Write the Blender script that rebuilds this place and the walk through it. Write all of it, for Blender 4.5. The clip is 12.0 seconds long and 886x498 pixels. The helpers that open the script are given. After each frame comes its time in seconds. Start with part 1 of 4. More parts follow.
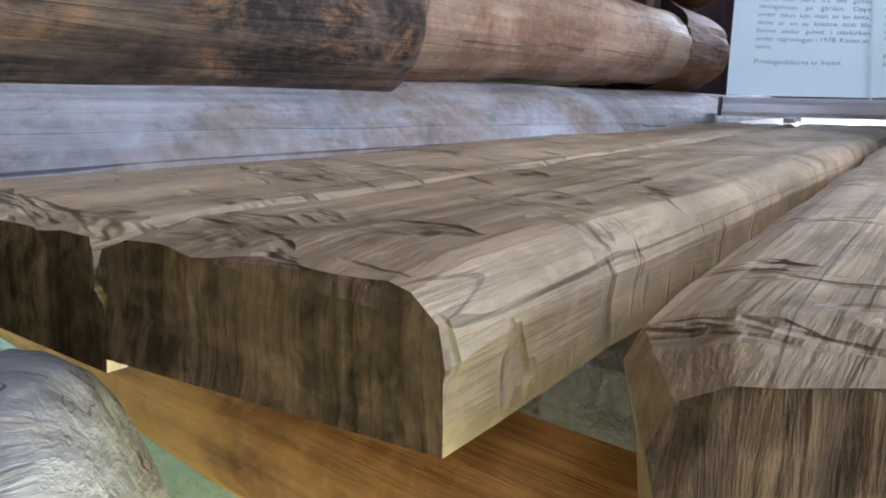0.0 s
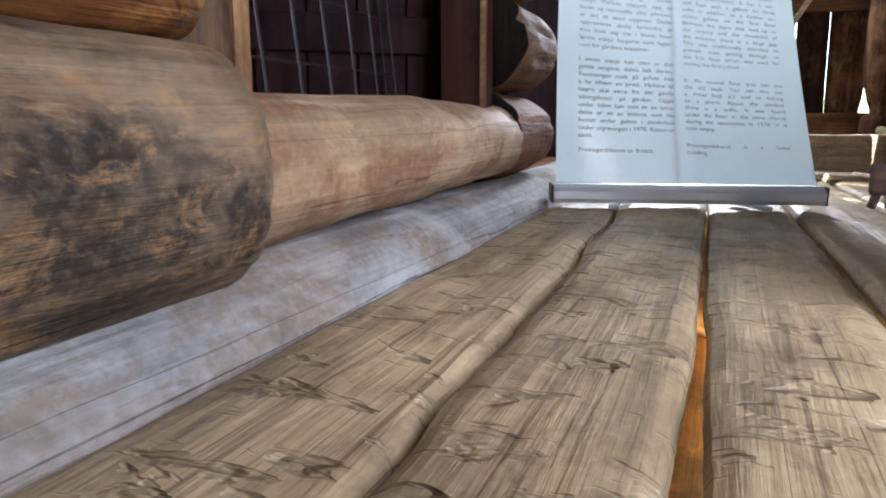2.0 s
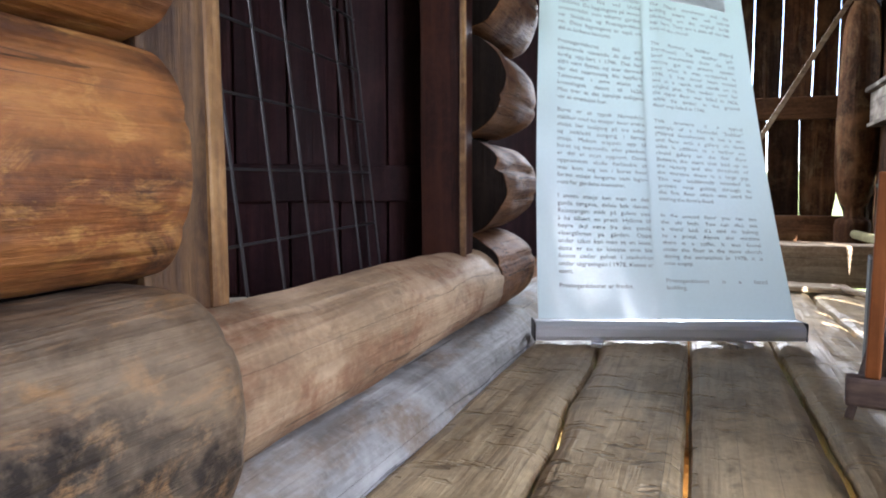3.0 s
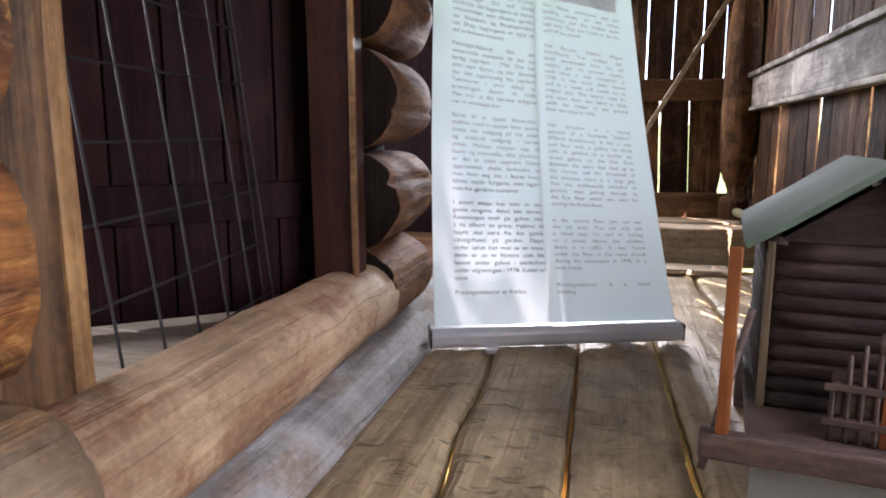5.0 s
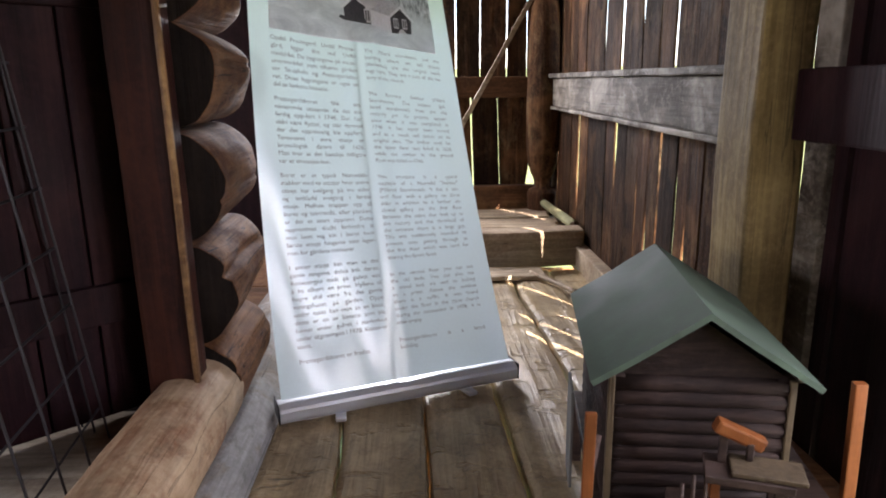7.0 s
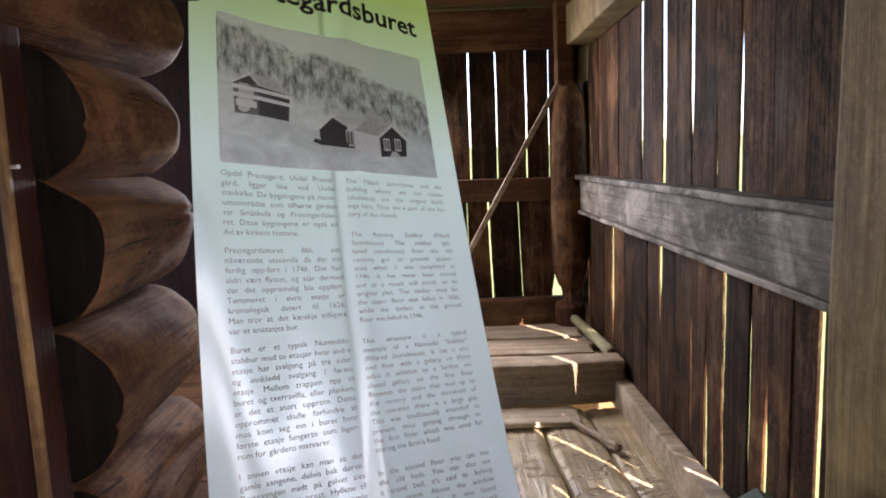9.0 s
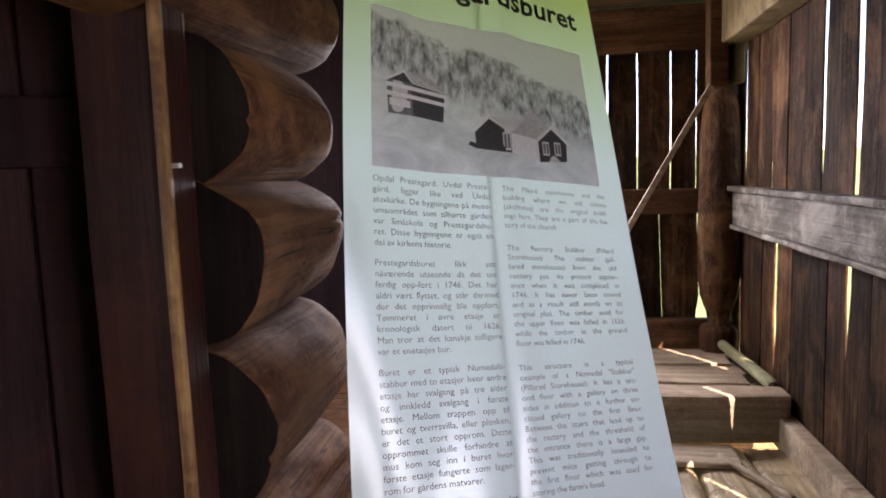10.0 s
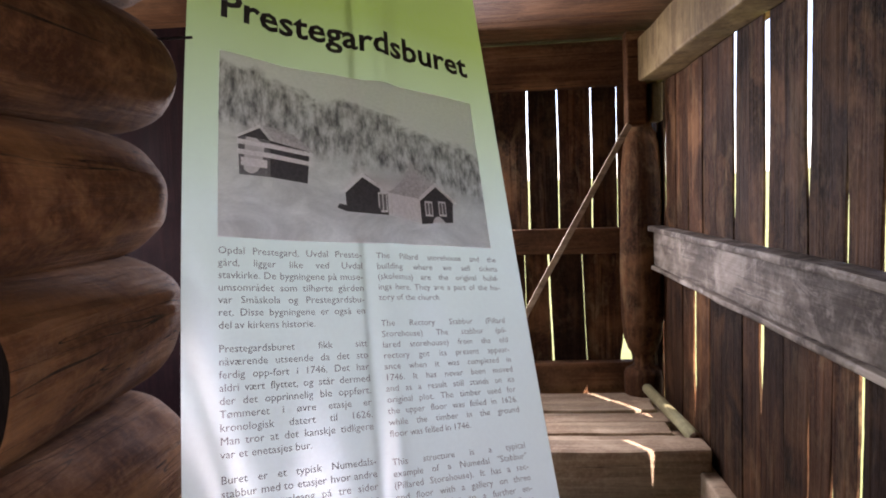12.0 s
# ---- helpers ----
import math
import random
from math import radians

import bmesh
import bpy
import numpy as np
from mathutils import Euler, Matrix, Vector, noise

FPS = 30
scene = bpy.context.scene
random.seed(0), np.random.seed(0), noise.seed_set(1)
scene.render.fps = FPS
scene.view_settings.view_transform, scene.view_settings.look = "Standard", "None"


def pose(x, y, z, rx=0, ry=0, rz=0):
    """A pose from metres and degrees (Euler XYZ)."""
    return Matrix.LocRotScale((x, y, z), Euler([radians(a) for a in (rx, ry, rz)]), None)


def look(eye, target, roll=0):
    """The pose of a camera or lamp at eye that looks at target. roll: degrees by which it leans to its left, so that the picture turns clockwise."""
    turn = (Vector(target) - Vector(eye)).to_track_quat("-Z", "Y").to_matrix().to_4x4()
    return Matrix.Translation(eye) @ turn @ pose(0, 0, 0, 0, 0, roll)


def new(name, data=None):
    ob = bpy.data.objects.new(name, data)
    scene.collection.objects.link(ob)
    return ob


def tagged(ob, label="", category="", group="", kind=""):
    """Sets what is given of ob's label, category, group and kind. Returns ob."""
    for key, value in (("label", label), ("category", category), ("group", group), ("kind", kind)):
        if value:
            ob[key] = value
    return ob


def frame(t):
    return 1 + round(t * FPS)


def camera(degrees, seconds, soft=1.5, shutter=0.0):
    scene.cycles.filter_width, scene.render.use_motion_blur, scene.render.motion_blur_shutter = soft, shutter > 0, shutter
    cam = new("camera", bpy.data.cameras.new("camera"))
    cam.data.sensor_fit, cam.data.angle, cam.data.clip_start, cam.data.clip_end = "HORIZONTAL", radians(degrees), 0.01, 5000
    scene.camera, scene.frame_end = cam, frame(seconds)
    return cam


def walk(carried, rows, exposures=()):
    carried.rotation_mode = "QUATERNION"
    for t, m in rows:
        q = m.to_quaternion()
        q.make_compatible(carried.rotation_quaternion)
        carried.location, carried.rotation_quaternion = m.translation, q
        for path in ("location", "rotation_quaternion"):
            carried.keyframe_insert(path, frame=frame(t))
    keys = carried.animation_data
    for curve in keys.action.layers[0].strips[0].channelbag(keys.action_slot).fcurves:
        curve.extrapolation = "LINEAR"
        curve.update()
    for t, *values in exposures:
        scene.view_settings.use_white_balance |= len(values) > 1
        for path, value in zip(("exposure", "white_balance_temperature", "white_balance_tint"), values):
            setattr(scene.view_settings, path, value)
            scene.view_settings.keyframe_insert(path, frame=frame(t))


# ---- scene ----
cam = camera(66.6, 12.0, 1.9)
PATH = [
    (0, (0.158, -0.114, 0.069), (-1.028, 1.433, -0.378), 1.2),
    (0.5, (0.126, -0.08, 0.103), (-0.847, 1.622, -0.292), 1.5),
    (1, (0.107, -0.094, 0.189), (-0.713, 1.695, -0.166), 0.7),
    (1.5, (0.073, -0.029, 0.257), (-0.713, 1.79, -0.018), 0.4),
    (2, (0.044, -0.024, 0.298), (-0.717, 1.785, -0.088), 0.4),
    (2.5, (0.034, -0.07, 0.445), (-0.737, 1.765, 0.252), -0.1),
    (3, (0.045, 0.013, 0.519), (-0.692, 1.863, 0.341), -0.0),
    (5, (0.095, 0.053, 0.712), (-0.394, 1.966, 0.393), -0.0),
    (5.5, (0.024, 0.123, 0.776), (-0.381, 2.05, 0.428), 0.3),
    (6, (0.028, 0.153, 0.903), (-0.299, 2.083, 0.494), -0.2),
    (6.5, (0.016, 0.165, 0.974), (-0.106, 2.104, 0.5), -0.5),
    (7, (-0.005, 0.128, 1.112), (0.058, 2.068, 0.627), -0.8),
    (7.2, (-0.026, 0.118, 1.149), (0.113, 2.056, 0.675), -0.7),
    (8.8, (0.11, 0.7, 1.255), (0.179, 2.679, 0.975), -2.2),
    (9, (0.087, 0.743, 1.281), (0.079, 2.725, 1.015), -2.2),
    (9.5, (-0.034, 0.863, 1.266), (-0.229, 2.839, 1.027), -2.2),
    (10, (-0.075, 0.939, 1.27), (-0.393, 2.901, 1.048), -1.9),
    (10.5, (-0.071, 0.951, 1.352), (-0.433, 2.908, 1.153), -1.8),
    (11, (-0.03, 1.017, 1.386), (-0.396, 2.974, 1.195), -1.8),
    (11.5, (0.055, 1.133, 1.394), (-0.233, 3.104, 1.21), -1.9),
    (12, (0.094, 1.168, 1.37), (-0.075, 3.154, 1.205), -2.1),
]
EXPOSURES = [(0.0, 2.95, 5450, 19), (0.5, 2.92, 5900, 17), (2.0, 2.92, 6000, 16), (3.0, 2.95, 5950, 16), (5.0, 2.87, 6450, 22), (7.0, 2.58, 6500, 21), (9.5, 2.40, 6560, 25), (12.0, 2.38, 6680, 31)]
walk(cam, [(t, look(eye, target, roll)) for t, eye, target, roll in PATH], EXPOSURES)

# ---- light ----
SUN_ELEV, SUN_AZ = 42.0, (0.53, -0.85)
world = bpy.data.worlds.new("sky_world")
scene.world = world
world.use_nodes = True
wn = world.node_tree.nodes
sky = wn.new("ShaderNodeTexSky")
sky.sky_type = "NISHITA"
sky.sun_disc = False
sky.sun_elevation = radians(SUN_ELEV)
sky.sun_rotation = math.atan2(SUN_AZ[0], SUN_AZ[1])
world.node_tree.links.new(sky.outputs[0], wn["Background"].inputs[0])
wn["Background"].inputs[1].default_value = 0.15

sun = new("sun", bpy.data.lights.new("sun", "SUN"))
sun.data.energy, sun.data.angle, sun.data.color = 5.0, radians(0.55), (1.0, 0.93, 0.82)
c_el = math.cos(radians(SUN_ELEV))
sun.matrix_world = look((SUN_AZ[0] * c_el * 20, SUN_AZ[1] * c_el * 20, math.sin(radians(SUN_ELEV)) * 20), (0, 0, 0))

# daylight in the side entrance; the area lamps after it are added fill
for name, y, w, watts in (("entrance_daylight", 0.30, 0.34, 2.5), ("entrance_daylight", 0.98, 0.26, 2.6)):
    door_light = new(name, bpy.data.lights.new(name, "AREA"))
    door_light.data.shape, door_light.data.size, door_light.data.size_y = "RECTANGLE", w, 1.45
    door_light.data.energy, door_light.data.color = watts, (1.0, 0.99, 0.985)
    door_light.matrix_world = look((1.09, y, 0.92), (0.0, y + 0.05, 0.45))
# added fill lamp for the far corner, at the north passage's unseen west end
corner_fill = new("corner_fill_lamp", bpy.data.lights.new("corner_fill_lamp", "AREA"))
corner_fill.data.shape, corner_fill.data.size, corner_fill.data.size_y = "RECTANGLE", 1.0, 1.45
corner_fill.data.energy, corner_fill.data.color = 9.0, (0.97, 0.985, 1.0)
corner_fill.matrix_world = look((-3.05, 4.15, 1.2), (0.5, 4.45, 0.8))
# added fill lamp in an unseen end-wall hatch, hidden behind the banner
hatch_fill = new("hatch_fill_lamp", bpy.data.lights.new("hatch_fill_lamp", "AREA"))
hatch_fill.data.shape, hatch_fill.data.size, hatch_fill.data.size_y = "RECTANGLE", 0.5, 0.85
hatch_fill.data.energy, hatch_fill.data.color = 17.5, (0.94, 0.98, 1.0)
hatch_fill.matrix_world = look((-0.28, 5.30, 1.52), (0.0, 3.2, 0.0))
# added lamp under the raised floor, yellowed like light off the grass
under_fill = new("underfloor_fill_lamp", bpy.data.lights.new("underfloor_fill_lamp", "AREA"))
under_fill.data.shape, under_fill.data.size, under_fill.data.size_y = "RECTANGLE", 1.5, 0.5
under_fill.data.energy, under_fill.data.color = 36.0, (1.0, 0.98, 0.62)
under_fill.matrix_world = look((1.16, 0.95, -0.62), (0.0, 0.9, -0.2))
# added fill lamp in a made-up window, to brighten the storeroom floor
room_fill = new("storeroom_fill_lamp", bpy.data.lights.new("storeroom_fill_lamp", "AREA"))
room_fill.data.shape, room_fill.data.size, room_fill.data.size_y = "RECTANGLE", 0.5, 0.5
room_fill.data.energy, room_fill.data.color = 11.0, (0.97, 0.98, 1.0)
room_fill.matrix_world = look((-3.05, 0.5, 1.3), (-1.2, 1.3, 0.2))


# ---- materials ----
def mix_rgb(nt, fac, a, b, mode="MIX"):
    n = nt.nodes.new("ShaderNodeMix")
    n.data_type, n.blend_type = "RGBA", mode
    for s, v in ((n.inputs[0], fac), (n.inputs[6], a), (n.inputs[7], b)):
        if isinstance(v, bpy.types.NodeSocket):
            nt.links.new(v, s)
        else:
            s.default_value = v if not isinstance(v, tuple) else (*v[:3], 1)
    return n.outputs[2]


def noise_tex(nt, vec, scale, detail=5.0, rough=0.55, distort=0.0):
    n = nt.nodes.new("ShaderNodeTexNoise")
    n.inputs["Scale"].default_value, n.inputs["Detail"].default_value = scale, detail
    n.inputs["Roughness"].default_value, n.inputs["Distortion"].default_value = rough, distort
    nt.links.new(vec, n.inputs["Vector"])
    return n.outputs["Fac"]


def ramp(nt, fac, lo, hi, a=0.0, b=1.0):
    n = nt.nodes.new("ShaderNodeMapRange")
    for s, v in zip(n.inputs[1:5], (lo, hi, a, b)):
        s.default_value = v
    nt.links.new(fac, n.inputs[0])
    return n.outputs[0]


def base_mat(name, rough=0.7, metal=0.0):
    m = bpy.data.materials.new(name)
    m.use_nodes = True
    bsdf = m.node_tree.nodes["Principled BSDF"]
    bsdf.inputs["Roughness"].default_value, bsdf.inputs["Metallic"].default_value = rough, metal
    return m, m.node_tree, bsdf


def place_vec(nt, stretch):
    """World place with a shift of its own for each piece, stretched along the grain."""
    geo, inf = nt.nodes.new("ShaderNodeNewGeometry"), nt.nodes.new("ShaderNodeObjectInfo")
    add = nt.nodes.new("ShaderNodeVectorMath")
    add.operation = "MULTIPLY_ADD"
    add.inputs[1].default_value = (13.0, 7.0, 17.0)
    nt.links.new(inf.outputs["Random"], add.inputs[0])
    nt.links.new(geo.outputs["Position"], add.inputs[2])
    mp = nt.nodes.new("ShaderNodeMapping")
    mp.inputs["Scale"].default_value = stretch
    nt.links.new(add.outputs[0], mp.inputs["Vector"])
    return add.outputs[0], mp.outputs[0], inf.outputs["Random"]


def wood(name, dark, mid, light, axis="y", rough=0.72, grain=1.0, stain=None, stain_amt=0.5, cracks=0.6, bump=0.5, vary=0.25, stain_scale=4.0, flake=None, flake_amt=0.0, spec=0.3, knots=0.0, tone=0.45, adze=0.0, split=0.0035, cover=0.0):
    m, nt, bsdf = base_mat(name, rough)
    bsdf.inputs["Specular IOR Level"].default_value = spec
    st = {"x": (1.2, 26, 26), "y": (26, 1.2, 26), "z": (26, 26, 1.2)}[axis]
    plain, vec, rnd = place_vec(nt, tuple(s * grain for s in st))
    fibre = noise_tex(nt, vec, 1.6, 7, 0.62, 0.3)
    fine = noise_tex(nt, vec, 6.5, 4, 0.6)
    smap = nt.nodes.new("ShaderNodeMapping")
    smap.inputs["Scale"].default_value = {"x": (0.45, 1, 1), "y": (1, 0.45, 1), "z": (1, 1, 0.45)}[axis]
    nt.links.new(plain, smap.inputs["Vector"])
    blotch = noise_tex(nt, smap.outputs[0], stain_scale, 6, 0.66, 0.5)
    col = mix_rgb(nt, ramp(nt, fibre, 0.3, 0.52), dark, mid)
    col = mix_rgb(nt, ramp(nt, fibre, 0.5, 0.74), col, light)
    col = mix_rgb(nt, ramp(nt, fine, 0.35, 0.7, 0.0, 0.35), col, tuple(c * 0.55 for c in mid))
    if stain:
        col = mix_rgb(nt, ramp(nt, blotch, 0.47 - cover, 0.59 - cover, 0.0, stain_amt), col, stain)
    if flake:
        spots = noise_tex(nt, smap.outputs[0], stain_scale * 3.2, 8, 0.75, 0.6)
        col = mix_rgb(nt, ramp(nt, spots, 0.52, 0.66, 0.0, flake_amt), col, flake)
    grit = noise_tex(nt, plain, 60, 3, 0.6)
    col = mix_rgb(nt, ramp(nt, grit, 0.45, 0.75, 0.0, 0.25), col, tuple(min(1, c * 1.35) for c in light))
    cst = {"x": (0.2, 18, 18), "y": (18, 0.2, 18), "z": (18, 18, 0.2)}[axis]
    cmap = nt.nodes.new("ShaderNodeMapping")
    cmap.inputs["Scale"].default_value = tuple(s * grain for s in cst)
    nt.links.new(plain, cmap.inputs["Vector"])
    crack = noise_tex(nt, cmap.outputs[0], 0.9, 3, 0.6, 0.06)
    cmask = nt.nodes.new("ShaderNodeMath")
    cmask.operation = "COMPARE"
    nt.links.new(crack, cmask.inputs[0])
    cmask.inputs[1].default_value, cmask.inputs[2].default_value = 0.57, split
    cfac = ramp(nt, cmask.outputs[0], 0, 1, 0, cracks)
    col = mix_rgb(nt, cfac, col, tuple(c * 0.18 for c in dark))
    if knots:
        kst = {"x": (1.1, 5.5, 5.5), "y": (5.5, 1.1, 5.5), "z": (5.5, 5.5, 1.1)}[axis]
        kmap = nt.nodes.new("ShaderNodeMapping")
        kmap.inputs["Scale"].default_value = kst
        nt.links.new(plain, kmap.inputs["Vector"])
        vor = nt.nodes.new("ShaderNodeTexVoronoi")
        vor.inputs["Scale"].default_value = 1.3
        nt.links.new(kmap.outputs[0], vor.inputs["Vector"])
        col = mix_rgb(nt, ramp(nt, vor.outputs["Distance"], 0.20, 0.13, 0.0, knots * 0.45), col, mid)
        col = mix_rgb(nt, ramp(nt, vor.outputs["Distance"], 0.14, 0.08, 0.0, knots), col, tuple(c * 0.45 for c in dark))
    wide = noise_tex(nt, plain, 3.1, 4, 0.62, 0.6)
    col = mix_rgb(nt, ramp(nt, wide, 0.52, 0.34, 0.0, tone), col, tuple(c * 0.42 for c in mid))
    col = mix_rgb(nt, ramp(nt, wide, 0.52, 0.70, 0.0, tone), col, tuple(min(1, c * 1.25) for c in light))
    if adze:
        amap = nt.nodes.new("ShaderNodeMapping")
        amap.inputs["Scale"].default_value = {"x": (24, 9, 9), "y": (9, 24, 9), "z": (9, 9, 24)}[axis]
        nt.links.new(plain, amap.inputs["Vector"])
        chop = ramp(nt, noise_tex(nt, amap.outputs[0], 1.0, 3, 0.55, 0.35), 0.57, 0.72)
        col = mix_rgb(nt, ramp(nt, chop, 0, 1, 0, adze), col, tuple(c * 0.5 for c in dark))
    hsv = nt.nodes.new("ShaderNodeHueSaturation")
    nt.links.new(ramp(nt, rnd, 0, 1, 1 - vary, 1 + vary), hsv.inputs["Value"])
    nt.links.new(col, hsv.inputs["Color"])
    nt.links.new(hsv.outputs[0], bsdf.inputs["Base Color"])
    nt.links.new(ramp(nt, blotch, 0.3, 0.7, rough - 0.12, rough + 0.12), bsdf.inputs["Roughness"])
    hgt = nt.nodes.new("ShaderNodeMath")
    hgt.operation = "MULTIPLY_ADD"
    nt.links.new(cmask.outputs[0], hgt.inputs[0])
    hgt.inputs[1].default_value = -0.7
    nt.links.new(fibre, hgt.inputs[2])
    rise = nt.nodes.new("ShaderNodeMath")
    rise.operation = "MULTIPLY_ADD"
    nt.links.new(chop if adze else wide, rise.inputs[0])
    rise.inputs[1].default_value = -0.9 if adze else 0.5
    nt.links.new(hgt.outputs[0], rise.inputs[2])
    bp = nt.nodes.new("ShaderNodeBump")
    bp.inputs["Strength"].default_value, bp.inputs["Distance"].default_value = bump, 0.014
    nt.links.new(rise.outputs[0], bp.inputs["Height"])
    nt.links.new(bp.outputs[0], bsdf.inputs["Normal"])
    return m


def plain(name, col, rough=0.5, metal=0.0, var=0.15, scale=20.0, bump=0.0):
    m, nt, bsdf = base_mat(name, rough, metal)
    pv, _, _ = place_vec(nt, (1, 1, 1))
    n = noise_tex(nt, pv, scale, 5, 0.6)
    c = mix_rgb(nt, ramp(nt, n, 0.3, 0.7), tuple(v * (1 - var) for v in col), tuple(min(1, v * (1 + var)) for v in col))
    nt.links.new(c, bsdf.inputs["Base Color"])
    nt.links.new(ramp(nt, n, 0.3, 0.7, max(0.03, rough - 0.1), min(1, rough + 0.1)), bsdf.inputs["Roughness"])
    if bump:
        bp = nt.nodes.new("ShaderNodeBump")
        bp.inputs["Strength"].default_value, bp.inputs["Distance"].default_value = bump, 0.004
        nt.links.new(n, bp.inputs["Height"])
        nt.links.new(bp.outputs[0], bsdf.inputs["Normal"])
    return m


PLANK = wood("worn_floor_plank", (0.2550, 0.1841, 0.1004), (0.4080, 0.3019, 0.1693), (0.5250, 0.4079, 0.2437), "y", 0.44, 0.42, (0.1850, 0.1287, 0.0698), 0.65, 0.7, 1.0, 0.12, 5.5, (0.0850, 0.0574, 0.0316), 0.65, 0.5, 0.5, adze=0.18, split=0.0018)
PLANK_END = wood("plank_end_grain", (0.027, 0.017, 0.012), (0.102, 0.063, 0.044), (0.374, 0.240, 0.165), "z", 0.9, 1.6, (0.017, 0.012, 0.011), 0.8, 0.5, 1.0, 0.1, 7.0, (0.442, 0.270, 0.165), 0.5, 0.1)
GREY_SILL = wood("grey_weathered_timber", (0.165, 0.158, 0.150), (0.285, 0.275, 0.265), (0.385, 0.375, 0.365), "y", 0.8, 0.7, (0.200, 0.140, 0.090), 0.75, 0.8, 1.0, 0.05, 7.0, (0.120, 0.105, 0.092), 0.7, tone=0.6)
PALE_LOG = wood("pale_peeled_log", (0.184, 0.106, 0.058), (0.340, 0.225, 0.133), (0.460, 0.335, 0.221), "y", 0.62, 0.55, (0.193, 0.082, 0.039), 0.85, 0.7, 1.0, 0.05, 7.5, (0.16, 0.105, 0.065), 0.75, 0.3, 0.7)
TARRED_LOG = wood("tarred_worn_log", (0.060, 0.034, 0.020), (0.150, 0.098, 0.058), (0.245, 0.180, 0.120), "y", 0.6, 0.7, (0.010, 0.006, 0.005), 0.95, 1.0, 1.0, 0.05, 6.5, (0.300, 0.165, 0.070), 0.85, 0.3, 0.5, tone=0.6, cover=0.06)
AMBER_LOG = wood("amber_brown_log", (0.085, 0.026, 0.009), (0.200, 0.066, 0.018), (0.300, 0.125, 0.036), "y", 0.5, 0.6, (0.028, 0.008, 0.005), 0.95, 1.0, 1.0, 0.05, 5.5, (0.420, 0.215, 0.065), 0.9, 0.35, 0.5, tone=0.6, cover=0.03)
WALL_LOG = wood("brown_wall_log", (0.0487, 0.0167, 0.0063), (0.1251, 0.0512, 0.0195), (0.2197, 0.1024, 0.0413), "y", 0.75, 0.7, (0.0441, 0.0123, 0.0054), 0.9, 1.0, 1.0, 0.15, 4.5, (0.1996, 0.1024, 0.0467), 0.5, 0.15, 0.6)
# near-black because the shade on the cut ends is put into the colour
SHADED_LOG_END = wood("shaded_dark_log_end", (0.004, 0.003, 0.003), (0.009, 0.006, 0.005), (0.018, 0.012, 0.009), "z", 0.9, 1.0, None, 0, 0.5, 0.6, 0.1, 4.0, None, 0, 0.1)
LIT_AMBER_EDGE = wood("worn_lit_amber_edge", (0.090, 0.036, 0.013), (0.228, 0.114, 0.042), (0.330, 0.198, 0.084), "z", 0.5, 0.9, (0.048, 0.018, 0.008), 0.7, 0.3, 0.4, 0.05, 6.0)
AMBER_X = wood("amber_cross_log", (0.16, 0.055, 0.014), (0.42, 0.19, 0.05), (0.55, 0.30, 0.095), "x", 0.6, 0.8, (0.10, 0.035, 0.012), 0.8, 0.6, 0.7, 0.05)
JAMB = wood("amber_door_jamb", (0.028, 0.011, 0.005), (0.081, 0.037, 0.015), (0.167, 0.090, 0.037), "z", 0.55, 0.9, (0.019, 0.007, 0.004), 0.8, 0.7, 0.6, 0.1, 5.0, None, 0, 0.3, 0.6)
SHADED_JAMB = wood("shaded_brown_jamb", (0.0115, 0.0029, 0.0024), (0.0274, 0.0072, 0.0049), (0.0576, 0.0158, 0.0073), "z", 0.6, 0.7, None, 0, 0.6, 0.4, 0.1, 4.0, None, 0, 0.2)
BOARD = wood("red_brown_wall_board", (0.0107, 0.0048, 0.0023), (0.0459, 0.0184, 0.0078), (0.1066, 0.0528, 0.0226), "z", 0.82, 0.7, (0.0098, 0.0056, 0.0039), 0.9, 0.8, 0.9, 0.55, 3.0, (0.1230, 0.0840, 0.0437), 0.6, 0.10, 0.5, tone=0.6, cover=0.02)
BOARD_X = wood("brown_cross_timber", (0.0365, 0.0152, 0.0067), (0.1011, 0.0440, 0.0188), (0.1734, 0.0888, 0.0413), "x", 0.8, 0.75, (0.0365, 0.0184, 0.0105), 0.6, 0.7, 0.5, 0.25, 4.0, None, 0, 0.15)
RAIL = wood("grey_blotched_rail", (0.050, 0.038, 0.026), (0.115, 0.092, 0.068), (0.240, 0.212, 0.178), "y", 0.72, 0.6, (0.022, 0.014, 0.009), 0.9, 0.6, 0.7, 0.1, 4.0, (0.300, 0.275, 0.240), 0.7, 0.2, 0.5, tone=0.9)
POST = wood("yellow_brown_post", (0.0675, 0.0435, 0.0165), (0.1650, 0.1125, 0.0450), (0.2475, 0.1837, 0.0863), "z", 0.75, 0.7, (0.0750, 0.0465, 0.0225), 0.6, 0.5, 0.4, 0.1, 4.0, None, 0, 0.2)
# the door leaf's own dark brown; on walls it puts shade into colour
DARK_DOOR_SHADE = wood("dark_door_and_shade_board", (0.0053, 0.0014, 0.0023), (0.0142, 0.0042, 0.0060), (0.0285, 0.0098, 0.0097), "z", 0.7, 0.7, None, 0, 0.5, 0.4, 0.2, 4.0, None, 0, 0.12)
ROOM_FLOOR = wood("pale_storeroom_floor", (0.20, 0.17, 0.13), (0.38, 0.33, 0.26), (0.50, 0.45, 0.37), "x", 0.7, 0.7, (0.22, 0.17, 0.12), 0.5, 0.8, 0.4, 0.12)
STEPBEAM = wood("pale_step_beam", (0.16, 0.11, 0.065), (0.33, 0.25, 0.165), (0.48, 0.385, 0.27), "x", 0.66, 0.7, (0.20, 0.125, 0.075), 0.6, 0.6, 0.5, 0.1)
